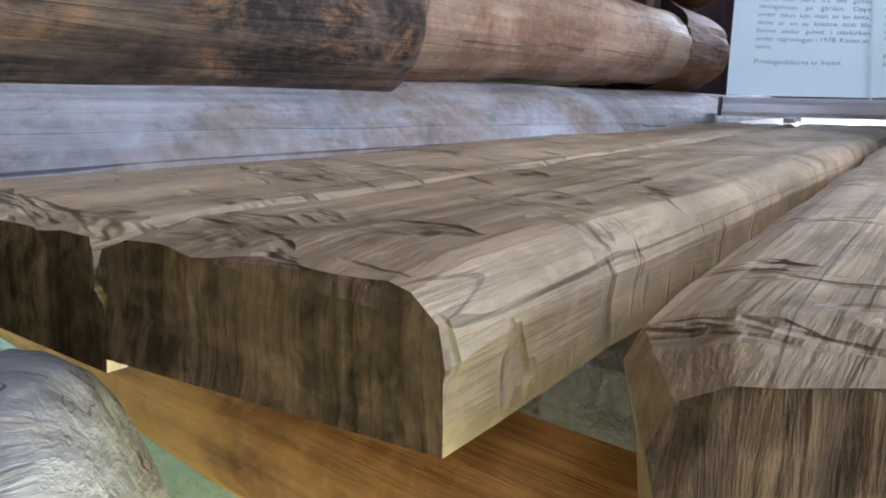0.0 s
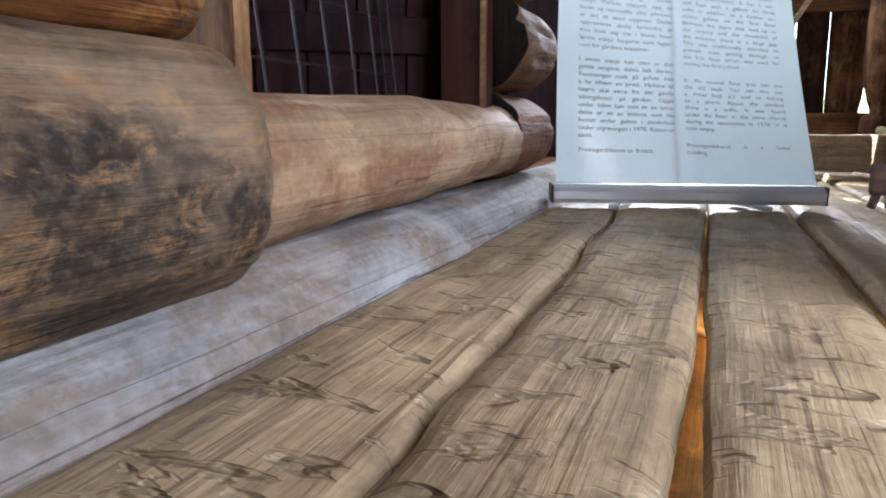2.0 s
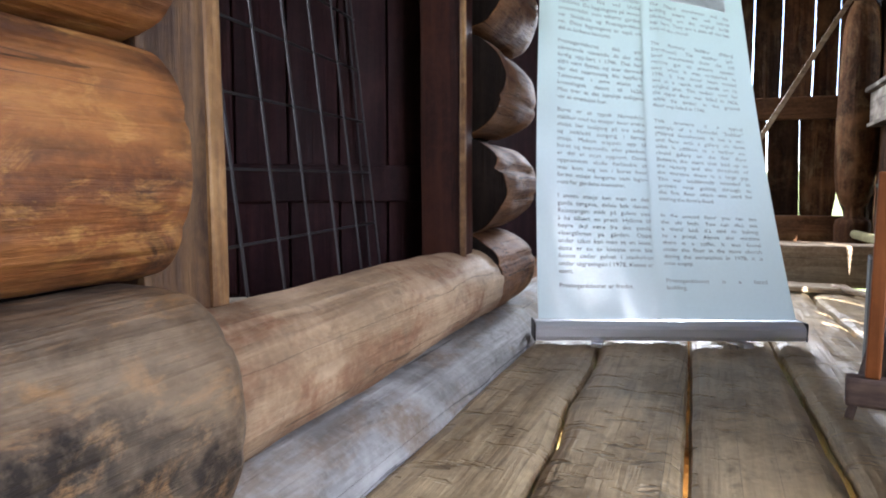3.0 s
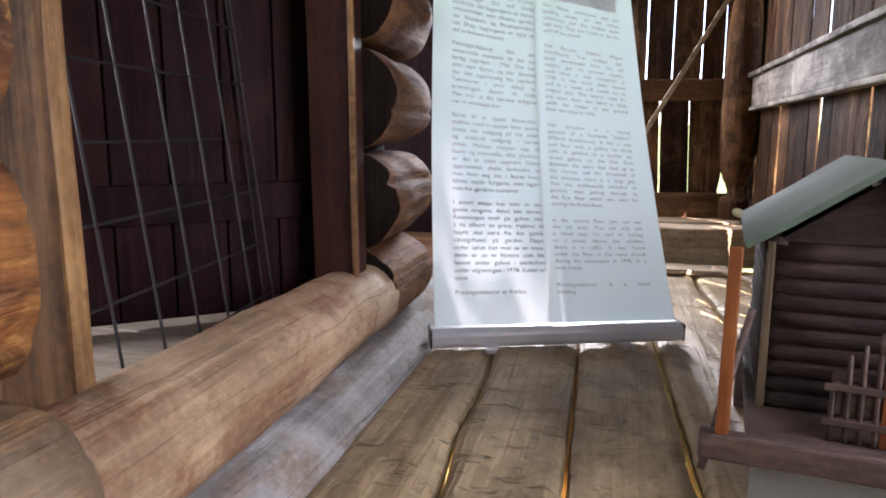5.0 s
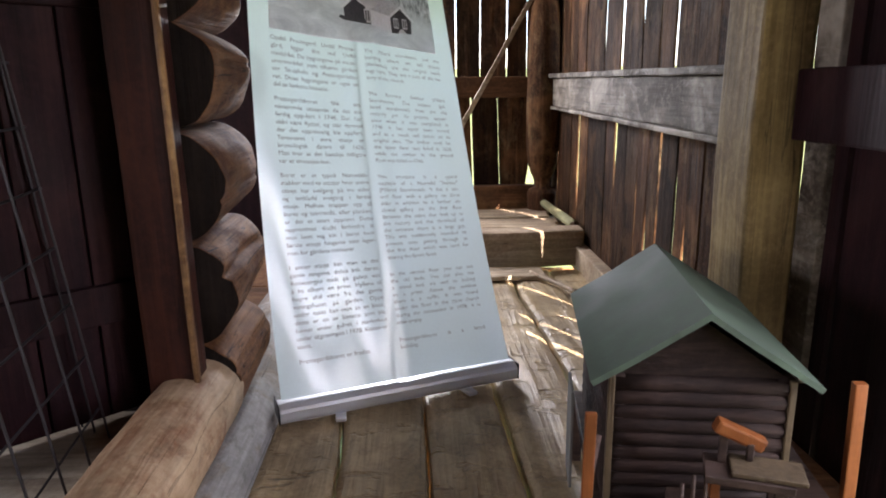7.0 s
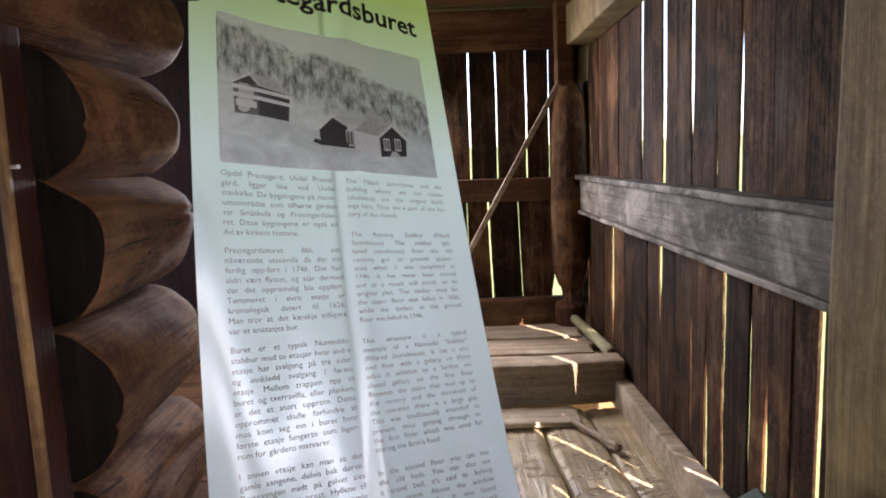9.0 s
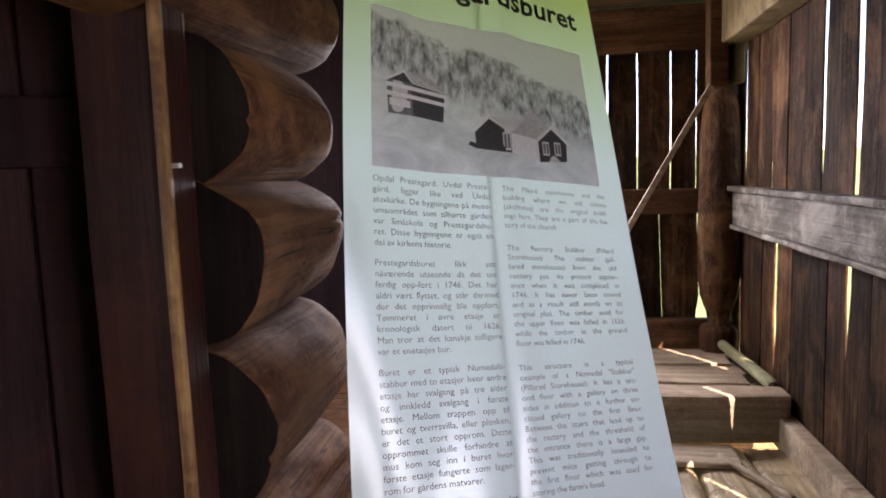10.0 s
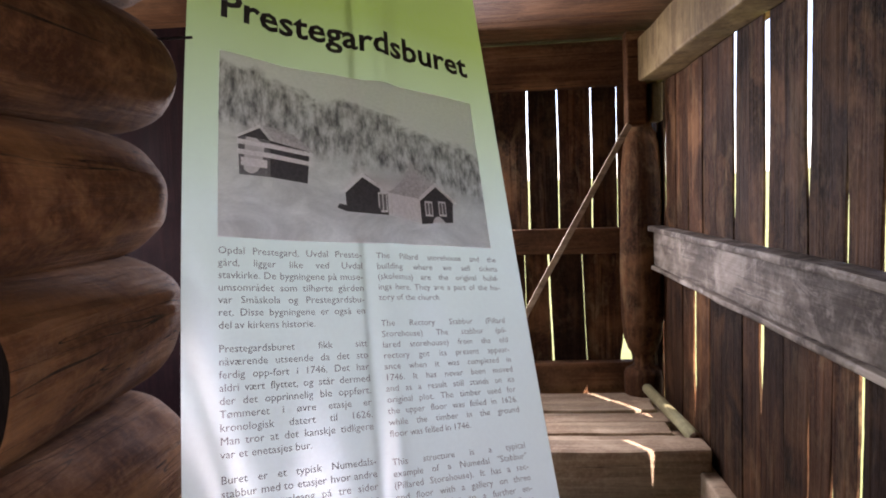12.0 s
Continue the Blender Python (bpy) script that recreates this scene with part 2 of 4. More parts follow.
MINI_LOG = wood("dark_model_log", (0.0063, 0.0033, 0.0033), (0.0175, 0.0097, 0.0084), (0.0350, 0.0208, 0.0169), "x", 0.75, 1.6, None, 0, 0.3, 0.4, 0.25, 4.0, None, 0, 0.15)
MINI_TRIM = wood("pale_model_trim", (0.0392, 0.0252, 0.0147), (0.0784, 0.0539, 0.0301), (0.1127, 0.0833, 0.0490), "z", 0.6, 1.6, None, 0, 0.3, 0.3, 0.2)
ORANGE = wood("orange_stained_wood", (0.112, 0.031, 0.007), (0.173, 0.053, 0.014), (0.214, 0.074, 0.023), "z", 0.42, 1.2, None, 0, 0.1, 0.15, 0.1)
STAND = wood("dark_stand_board", (0.016, 0.010, 0.009), (0.048, 0.030, 0.025), (0.09, 0.06, 0.048), "x", 0.6, 1.2, None, 0, 0.3, 0.3, 0.15)
GREYBOARD = plain("grey_painted_board", (0.140, 0.143, 0.140), 0.6, 0, 0.2, 12)
ROOF_GREEN = plain("dusty_green_roof", (0.034, 0.056, 0.038), 0.78, 0, 0.45, 9, 0.3)
STEEL = plain("dark_steel_wire", (0.022, 0.019, 0.021), 0.62, 0.5, 0.3, 60)
ALU = plain("brushed_aluminium", (0.66, 0.68, 0.72), 0.42, 0.5, 0.02, 8)
BLACK = plain("black_plastic", (0.02, 0.02, 0.022), 0.45)
INK = plain("dark_grey_ink", (0.15, 0.165, 0.175), 0.6)
MOSS = wood("mossy_pole", (0.10, 0.095, 0.045), (0.20, 0.19, 0.095), (0.30, 0.28, 0.15), "y", 0.8, 1.0, (0.2, 0.16, 0.08), 0.5, 0.3, 0.4, 0.1)


def see_through(nt, bsdf, col, share=0.31):
    tr = nt.nodes.new("ShaderNodeBsdfTranslucent")
    nt.links.new(col, tr.inputs[0])
    mx = nt.nodes.new("ShaderNodeMixShader")
    mx.inputs[0].default_value = share
    nt.links.new(bsdf.outputs[0], mx.inputs[1])
    nt.links.new(tr.outputs[0], mx.inputs[2])
    nt.links.new(mx.outputs[0], nt.nodes["Material Output"].inputs["Surface"])


def fabric():
    """Printed banner cloth: green at the top fading to pale blue-white, thin enough to let some light through."""
    m, nt, bsdf = base_mat("printed_banner_fabric", 0.30)
    uv = nt.nodes.new("ShaderNodeUVMap")
    sep = nt.nodes.new("ShaderNodeSeparateXYZ")
    nt.links.new(uv.outputs[0], sep.inputs[0])
    col = mix_rgb(nt, ramp(nt, sep.outputs[1], 0.30, 0.80), (0.68, 0.82, 0.85), (0.60, 0.79, 0.74))
    col = mix_rgb(nt, ramp(nt, sep.outputs[1], 0.68, 0.97), col, (0.33, 0.50, 0.12))
    geo = nt.nodes.new("ShaderNodeNewGeometry")
    n = noise_tex(nt, geo.outputs["Position"], 90, 2, 0.5)
    col = mix_rgb(nt, ramp(nt, n, 0.3, 0.7, 0, 0.06), col, (0.4, 0.45, 0.48))
    nt.links.new(col, bsdf.inputs["Base Color"])
    bsdf.inputs["Coat Weight"].default_value = 1.0
    bsdf.inputs["Coat Roughness"].default_value = 0.12
    see_through(nt, bsdf, col)
    return m


def photo_mat():
    """A grey printed landscape: wooded slope above, pale meadow below."""
    m, nt, bsdf = base_mat("printed_grey_photograph", 0.30)
    bsdf.inputs["Coat Weight"].default_value, bsdf.inputs["Coat Roughness"].default_value = 1.0, 0.12
    uv = nt.nodes.new("ShaderNodeUVMap")
    sep = nt.nodes.new("ShaderNodeSeparateXYZ")
    nt.links.new(uv.outputs[0], sep.inputs[0])
    mp = nt.nodes.new("ShaderNodeMapping")
    mp.inputs["Scale"].default_value = (38, 9, 1)
    nt.links.new(uv.outputs[0], mp.inputs["Vector"])
    trees = noise_tex(nt, mp.outputs[0], 1.0, 6, 0.65)
    wash = noise_tex(nt, uv.outputs[0], 4.5, 6, 0.65, 0.6)
    grain = noise_tex(nt, uv.outputs[0], 70, 3, 0.6)
    slope = nt.nodes.new("ShaderNodeMath")
    slope.operation = "MULTIPLY_ADD"
    nt.links.new(sep.outputs[0], slope.inputs[0])
    slope.inputs[1].default_value = 0.34
    nt.links.new(sep.outputs[1], slope.inputs[2])
    edge = nt.nodes.new("ShaderNodeMath")
    edge.operation = "MULTIPLY_ADD"
    nt.links.new(wash, edge.inputs[0])
    edge.inputs[1].default_value = 0.45
    nt.links.new(slope.outputs[0], edge.inputs[2])
    forest = mix_rgb(nt, ramp(nt, trees, 0.35, 0.62), (0.13, 0.13, 0.145), (0.78, 0.78, 0.82))
    meadow = mix_rgb(nt, ramp(nt, wash, 0.35, 0.65), (0.60, 0.60, 0.63), (0.94, 0.94, 0.97))
    col = mix_rgb(nt, ramp(nt, edge.outputs[0], 0.80, 0.90), meadow, forest)
    col = mix_rgb(nt, ramp(nt, edge.outputs[0], 1.13, 1.20), col, (0.90, 0.91, 0.94))
    col = mix_rgb(nt, ramp(nt, grain, 0.35, 0.7, 0, 0.14), col, (0.36, 0.36, 0.385))
    nt.links.new(col, bsdf.inputs["Base Color"])
    see_through(nt, bsdf, col)
    return m


def grass_mat():
    m, nt, bsdf = base_mat("sunlit_grass", 0.9)
    geo = nt.nodes.new("ShaderNodeNewGeometry")
    a = noise_tex(nt, geo.outputs["Position"], 1.2, 6, 0.6)
    b = noise_tex(nt, geo.outputs["Position"], 25, 4, 0.6)
    col = mix_rgb(nt, ramp(nt, a, 0.35, 0.65), (0.12, 0.16, 0.04), (0.24, 0.24, 0.08))
    col = mix_rgb(nt, ramp(nt, b, 0.4, 0.7), col, (0.15, 0.18, 0.05))
    nt.links.new(col, bsdf.inputs["Base Color"])
    bp = nt.nodes.new("ShaderNodeBump")
    bp.inputs["Strength"].default_value, bp.inputs["Distance"].default_value = 0.8, 0.05
    nt.links.new(b, bp.inputs["Height"])
    nt.links.new(bp.outputs[0], bsdf.inputs["Normal"])
    return m


FABRIC, PHOTO, GRASS = fabric(), photo_mat(), grass_mat()
P_DARK = plain("photo_dark_grey", (0.055, 0.055, 0.062), 0.45, 0, 0.4, 150)
P_MID = plain("photo_mid_grey", (0.17, 0.17, 0.185), 0.45, 0, 0.35, 150)
P_ROOF = plain("photo_roof_grey", (0.52, 0.52, 0.55), 0.45, 0, 0.25, 150)
P_LIGHT = plain("photo_light_grey", (0.80, 0.80, 0.84), 0.45, 0, 0.12, 150)


# ---- builders ----
def link_mesh(name, bm, material, parent=None, label="", smooth=False, m=None):
    me = bpy.data.meshes.new(name)
    bm.normal_update()
    bm.to_mesh(me)
    bm.free()
    for mat in (material if isinstance(material, (list, tuple)) else [material]):
        me.materials.append(mat)
    if smooth:
        me.polygons.foreach_set("use_smooth", [True] * len(me.polygons))
    ob = new(name, me)
    if m is not None:
        ob.matrix_basis = m
    ob.parent = parent
    if label:
        ob["label"] = label
    return ob


def part(name, bm, material, parent, label="", smooth=False, m=None):
    return link_mesh(name, bm, material, parent, label, smooth, m)


def root(name, label, category="", kind="", at=(0, 0, 0), rz=0.0, group=""):
    return tagged(new(name), label, category, group, kind) if at == (0, 0, 0) and rz == 0 else placed(tagged(new(name), label, category, group, kind), at, rz)


def placed(ob, at, rz):
    ob.matrix_basis = pose(*at, 0, 0, rz)
    return ob


def box_bm(x0, x1, y0, y1, z0, z1, bevel=0.006, cuts=0, wob=0.0, seed=0.0, axis=1):
    """A timber: a box with worn, bevelled edges, cut along its length and bent a little."""
    bm = bmesh.new()
    bmesh.ops.create_cube(bm, size=1.0)
    for v in bm.verts:
        v.co = Vector(((x0 + x1) / 2 + v.co.x * (x1 - x0), (y0 + y1) / 2 + v.co.y * (y1 - y0), (z0 + z1) / 2 + v.co.z * (z1 - z0)))
    if cuts:
        long = [e for e in bm.edges if abs((e.verts[0].co - e.verts[1].co)[axis]) > 1e-6]
        bmesh.ops.subdivide_edges(bm, edges=long, cuts=cuts, use_grid_fill=True)
    if bevel:
        sharp = [e for e in bm.edges if len(e.link_faces) == 2 and e.calc_face_angle(0) > 0.5]
        bmesh.ops.bevel(bm, geom=sharp, offset=bevel, segments=2, profile=0.6, affect="EDGES")
    if wob:
        for v in bm.verts:
            p = Vector((v.co[axis] * 2.3 + seed, seed * 1.7, 0.3))
            d = noise.noise_vector(p) * wob + noise.noise_vector(v.co * 14 + Vector((seed, 0, 0))) * wob * 0.35
            d[axis] *= 0.4
            v.co += d
    return bm


def log_bm(p0, p1, r0, r1, seed=0.0, seg=28, around=22, rough=0.05, sag=0.01, squash=1.0, round0=0.0, round1=0.0, cut0=0.0, cut1=0.0, sq=1.0, grooves=()):
    """A hewn log from p0 to p1; grooves: drying cracks as (angle, depth, half width, start, end); round0/round1: lengths over which the ends round off. Second material slot on the end faces."""
    bm = bmesh.new()
    p0, p1 = Vector(p0), Vector(p1)
    ax = (p1 - p0).normalized()
    side = ax.cross(Vector((0, 0, 1)))
    side = side.normalized() if side.length > 0.01 else Vector((1, 0, 0))
    up = side.cross(ax)
    length = (p1 - p0).length
    ts = [i / seg for i in range(seg + 1)]
    extra = [k * round0 / length for k in (0.1, 0.3, 0.6, 1)] if round0 else []
    extra += [1 - k * round1 / length for k in (0.1, 0.3, 0.6, 1)] if round1 else []
    rings = []
    for t in sorted(set(ts + extra)):
        r = r0 + (r1 - r0) * t
        d0, d1 = t * length, (1 - t) * length
        k = 1.0
        if round0 and d0 < round0:
            k = math.sqrt(max(0.0, 1 - (1 - d0 / round0) ** 2)) * 0.34 + 0.66
        if round1 and d1 < round1:
            k = min(k, math.sqrt(max(0.0, 1 - (1 - d1 / round1) ** 2)) * 0.34 + 0.66)
        off = noise.noise_vector(Vector((t * length * 1.4 + seed, seed, 1.0))) * sag
        ring = []
        for j in range(around):
            a = 2 * math.pi * j / around
            n = noise.noise(Vector((math.cos(a) * 1.3 + seed, math.sin(a) * 1.3, t * length * 2.2))) * 0.7 + noise.noise(Vector((math.cos(a) * 3 + seed, math.sin(a) * 3, t * length * 7))) * 0.3
            rr = r * k * (1 + rough * n)
            for ga, depth, half, g0, g1 in grooves:
                wander = radians(ga) + 0.16 * noise.noise(Vector((t * length * 5, ga, seed)))
                off_a = (a - wander + math.pi) % (2 * math.pi) - math.pi
                fade = min(1.0, max(0.0, (t - g0) * 9)) * min(1.0, max(0.0, (g1 - t) * 9))
                rr *= 1 - depth * fade * max(0.0, 1 - abs(off_a) / radians(half))
            along = cut0 * (1 - t) * math.cos(a) + cut1 * t * math.cos(a)
            ca, sa = math.copysign(abs(math.cos(a)) ** sq, math.cos(a)), math.copysign(abs(math.sin(a)) ** sq, math.sin(a))
            ring.append(bm.verts.new(p0 + ax * (t * length + along) + off + side * (rr * ca) + up * (rr * squash * sa)))
        rings.append(ring)
    for a, b in zip(rings, rings[1:]):
        for j in range(around):
            bm.faces.new((a[j], a[(j + 1) % around], b[(j + 1) % around], b[j]))
    f0, f1 = bm.faces.new(rings[0][::-1]), bm.faces.new(rings[-1])
    for f in (f0, f1):
        f.material_index = 1
    bmesh.ops.recalc_face_normals(bm, faces=bm.faces)
    return bm


def wire_bm(p0, p1, r=0.003, n=6):
    return log_bm(p0, p1, r, r, 0, 1, n, 0, 0)


def plank_bm(left, right, y0, y1, top, thick, seed, ny=90, nx=16, skew=0.0, under=(0.012, 0.012)):
    """A hewn floor plank between two edge lines; hollowed top, ragged ends."""
    bm = bmesh.new()
    rows = []
    prof = [0.0, 0.025, 0.09] + [0.09 + 0.82 * i / (nx - 1) for i in range(1, nx - 1)] + [0.91, 0.975, 1.0]
    drop = {0.0: 0.026, 0.025: 0.010, 0.09: 0.002, 0.91: 0.002, 0.975: 0.010, 1.0: 0.026}
    for i in range(ny + 1):
        y = y0 + (y1 - y0) * i / ny
        tilt = skew * max(0.0, 1 - abs(y - y0) / 0.18) - skew * max(0.0, 1 - abs(y1 - y) / 0.18)
        a, b = left(y - tilt * 0.5), right(y + tilt * 0.5)
        a += noise.noise(Vector((y * 5, seed, 0))) * 0.005 + noise.noise(Vector((y * 23, seed, 4))) * 0.002
        b += noise.noise(Vector((y * 5, seed, 9))) * 0.005 + noise.noise(Vector((y * 23, seed, 6))) * 0.002
        row = []
        for u in prof:
            x = a + (b - a) * u
            z = top - drop.get(u, 0.0) + noise.noise(Vector((x * 9, y * 1.6, seed))) * 0.006 + noise.noise(Vector((x * 32, y * 5, seed))) * 0.003
            edge = tilt * (u - 0.5)
            if i in (0, ny):
                edge += noise.noise(Vector((x * 28, seed, 3))) * 0.014 + noise.noise(Vector((x * 90, seed, 5))) * 0.006
                z -= 0.006
            row.append(bm.verts.new((x, y + edge, z)))
        rag = [noise.noise(Vector((i * 9.0, seed + k, 2))) * (0.012 if i in (0, ny) else 0.0) for k in range(4)]
        low = [bm.verts.new((b - under[1] * 0.6, y + tilt * 0.5 + rag[0], top - thick * 0.55)), bm.verts.new((b - under[1], y + tilt * 0.5 + rag[1], top - thick)), bm.verts.new((a + under[0], y - tilt * 0.5 + rag[2], top - thick)), bm.verts.new((a + under[0] * 0.6, y - tilt * 0.5 + rag[3], top - thick * 0.55))]
        rows.append(row + low)
    n = len(rows[0])
    for r, s in zip(rows, rows[1:]):
        for j in range(n):
            bm.faces.new((r[j], r[(j + 1) % n], s[(j + 1) % n], s[j]))
    for r in (rows[0], rows[-1]):
        f = bm.faces.new(r)
        f.material_index = 1
    bmesh.ops.recalc_face_normals(bm, faces=bm.faces)
    return bm


# ---- ground and outdoors ----
bm = bmesh.new()
bmesh.ops.create_grid(bm, x_segments=60, y_segments=60, size=90)
for v in bm.verts:
    r = v.co.length
    v.co.z = -1.05 + noise.noise(v.co * 0.15) * 0.3 * min(1, r / 30) + max(0, r - 20) * 0.05
ground = link_mesh("ground", bm, GRASS, smooth=True)
tagged(ground, "sunlit green grass slope around the storehouse", "grass", kind="structure")

# ---- floor of the gallery ----
floor = root("floor", "worn grey-brown hewn plank floor of the gallery", "floor", "structure")
def meander(y, k):
    """How far a joint of the planks wanders from its line."""
    return 0.016 * noise.noise(Vector((y * 3.3, k * 7.3, 0))) + 0.006 * noise.noise(Vector((y * 11, k * 3.1, 2)))


E1 = lambda y: -0.205 - 0.034 * y + meander(y, 1)
E2A = lambda y: 0.012 + 0.008 * min(1, max(0, (y - 0.2) / 0.4)) - 0.024 * max(0, y - 1.0)
E2B = lambda y: 0.060 - 0.028 * min(1, max(0, y / 1.0)) - 0.031 * max(0, y - 1.0) + 0.042 * max(0, (0.17 - y) / 0.1) ** 2
E3 = lambda y: 0.345 - 0.036 * y + meander(y, 3)
E4 = lambda y: 0.63 - 0.03 * y + meander(y, 4)
E5 = lambda y: 0.84 - 0.02 * y + meander(y, 5)
SILL_X = lambda y: -0.492 - 0.012 * y
FLOOR_PLANKS = (
    (SILL_X, lambda y: E1(y) - 0.002, 0.045, 4.0, -0.004, 0.085, 0.02),
    (lambda y: E1(y) + 0.002, E2A, 0.065, 4.05, 0.0, 0.074, 0.03),
    (E2B, lambda y: E3(y) - 0.005, 0.14, 4.05, -0.006, 0.11, 0.12),
    (lambda y: E3(y) + 0.005, lambda y: E4(y) - 0.004, 0.10, 4.05, -0.006, 0.12, -0.02),
    (lambda y: E4(y) + 0.004, lambda y: E5(y) - 0.003, 0.06, 4.05, -0.002, 0.12, 0.0),
    (lambda y: E5(y) + 0.004, lambda y: 0.985, 0.06, 4.05, -0.008, 0.12, 0.0),
)
for i, (a, b, y0, y1, top, th, sk) in enumerate(FLOOR_PLANKS):
    part("plank", plank_bm(a, b, y0, y1, top, th, 3.1 + i * 5.7, skew=sk, under=((0.014, 0.012) if i == 2 else (0.006, 0.004) if i == 1 else (0.012, 0.006))), [PLANK, PLANK_END], floor, smooth=False)
for y, z, r, s in ((0.27, -0.255, 0.085, 1.0), (1.75, -0.24, 0.10, 2.0), (3.2, -0.24, 0.10, 3.0), (4.5, -0.2, 0.09, 4.0)):
    part("joist", log_bm((-0.9, y, z + 0.04), (1.15, y + 0.03, z - 0.03), r, r * 0.95, s, 16, 16, 0.08, 0.015), [AMBER_X, PLANK_END], floor, "round amber-brown joist under the planks", True)
part("bearer", log_bm((0.03, 0.72, -0.32), (0.0, 3.6, -0.32), 0.10, 0.10, 9.0, 14, 14, 0.08, 0.015), [AMBER_LOG, PLANK_END], floor, "amber log lying under the joint of the planks", True)
part("joist", box_bm(-0.75, 1.1, 0.42, 0.68, -0.36, -0.145, 0.02, 8, 0.006, 2.2, 0), GREY_SILL, floor, "squared grey bearer under the planks")
for x, y in ((-0.5, 0.5), (0.95, 0.6), (-0.5, 2.6), (0.95, 2.6), (-0.5, 4.9), (0.95, 4.9)):
    part("foundation_post", log_bm((x, y, -1.15), (x, y, -0.34), 0.12, 0.10, x + y, 6, 14, 0.08, 0.01), [STEPBEAM, PLANK_END], floor, "short round timber post on the ground", True)

# stairs that lead up to the gap in front of the planks
stair = root("entrance_stair", "plain wooden stair leading up to the raised threshold", "stair", "structure")
for i, (y, z) in enumerate(((-0.12, -0.86), (-0.42, -0.92))):
    part("tread", box_bm(-0.45, 0.75, y - 0.15, y + 0.14, z - 0.05, z, 0.008, 4, 0.004, i * 3.0, 0), STEPBEAM, stair)
part("stringer", log_bm((-0.16, 0.035, -0.15), (-0.66, -0.75, -0.5), 0.118, 0.12, 5.0, 14, 18, 0.08, 0.01, 1.0, 0.05), [GREY_SILL, GREY_SILL], stair, "rounded grey log end of the stair", True)
part("stringer", log_bm((0.8, -0.05, -0.3), (0.85, -0.75, -1.05), 0.07, 0.08, 6.0, 10, 16, 0.08, 0.01, 1.0, 0.05), [GREY_SILL, PLANK_END], stair, "", True)

# ---- log wall with the doorway ----
wall_w = root("wall_west", "old brown log wall of the storehouse with a doorway", "wall", "structure")
part("sill_beam", log_bm((-0.62, -3.1, -0.032), (-0.70, 5.1, -0.034), 0.165, 0.165, 8.0, 80, 26, 0.06, 0.006, 0.76), [GREY_SILL, SHADED_LOG_END], wall_w, "smooth grey weathered sill log", True)
# short log stack before the doorway
part("log", log_bm((-0.665, -3.1, 0.216), (-0.665, 0.735, 0.219), 0.165, 0.163, 11.0, 90, 72, 0.08, 0.006, 1.06, 0, 0.06, 0, 0, 0.78, grooves=((-8, 0.05, 6, 0.3, 2), (36, 0.03, 6, 0.5, 2), (-42, 0.03, 6, 0.4, 2))), [TARRED_LOG, TARRED_LOG], wall_w, "worn log with dark tar stains and a rounded end", True)
NEAR = ((0.556, AMBER_LOG, 0.742, 1.1), (0.86, AMBER_LOG, 0.742, 0.93), (1.14, TARRED_LOG, 0.742, 0.93), (1.41, AMBER_LOG, 0.742, 0.93))
for i, (z, mat, y1, tall) in enumerate(NEAR):
    part("log", log_bm((-0.755, -3.1, z), (-0.755, y1, z), 0.152, 0.15, 21.0 + i * 4, 70, 64, 0.08, 0.006, tall, 0, 0.006, 0, 0, 0.8, grooves=((18, 0.05, 6, 0.2, 2), (-25, 0.03, 6, 0.5, 2))), [mat, mat], wall_w, "amber-brown weathered log", True)
# logs beyond the doorway, cut off straight at the jamb
FAR = ((0.235, 0.158, 1.98), (0.533, 0.153, 1.972), (0.84, 0.156, 1.968), (1.135, 0.145, 1.965), (1.386, 0.134, 1.965))
CHECKS = (((20, 0.05, 6, -1, 2),), ((24, 0.16, 9, -1, 0.9), (-16, 0.06, 6, 0.2, 2)), ((-14, 0.07, 6, -1, 2), (38, 0.05, 6, 0.3, 0.9)), ((16, 0.06, 6, 0.1, 2),), ((-10, 0.06, 6, -1, 0.7),))
for i, (z, r, y0) in enumerate(FAR):
    dx = (-0.695, -0.69, -0.69, -0.68, -0.678)[i]
    part("log", log_bm((dx, y0, z), (dx - 0.028, 2.55 + 0.03 * (i % 2), z), r, r * 0.98, 41.0 + i * 6, 40, 72, 0.12, 0.012, 0.96 if i else 0.9, 0, 0.13, grooves=CHECKS[i]), [WALL_LOG, SHADED_LOG_END], wall_w, "", True)
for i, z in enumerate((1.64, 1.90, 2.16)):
    part("log", log_bm((-0.66, -3.1, z), (-0.70, 2.60, z), 0.136, 0.134, 71.0 + i * 5, 70, 30, 0.08, 0.01, 0.96, 0, 0.12), [WALL_LOG, SHADED_LOG_END], wall_w, "long log running over the doorway", True)
# near-black sheet closing the joints behind the logs
part("moss_caulking", box_bm(-0.90, -0.80, 1.99, 2.36, 0.1, 1.55, 0), SHADED_LOG_END, wall_w, "near-black sheet behind and between the logs")
for i in range(8):
    part("log", log_bm((-3.0, 2.30, 0.13 + 0.287 * i), (-0.74, 2.30, 0.13 + 0.287 * i), 0.15, 0.15, 91.0 + i * 3, 24, 18, 0.07, 0.01, 0.97), [WALL_LOG, SHADED_LOG_END], wall_w, "log of the cross wall notched into the corner", True)
part("moss_caulking", box_bm(-3.0, -0.84, 2.25, 2.35, 0.1, 2.25, 0), SHADED_LOG_END, wall_w, "near-black sheet behind and between the logs")
part("moss_caulking", box_bm(-0.80, -0.72, -3.1, 0.70, 0.1, 2.2, 0), SHADED_LOG_END, wall_w, "near-black sheet behind and between the logs")

part("nail", wire_bm((-0.66, 2.50, 1.70), (-0.515, 2.52, 1.703), 0.003), STEEL, wall_w)

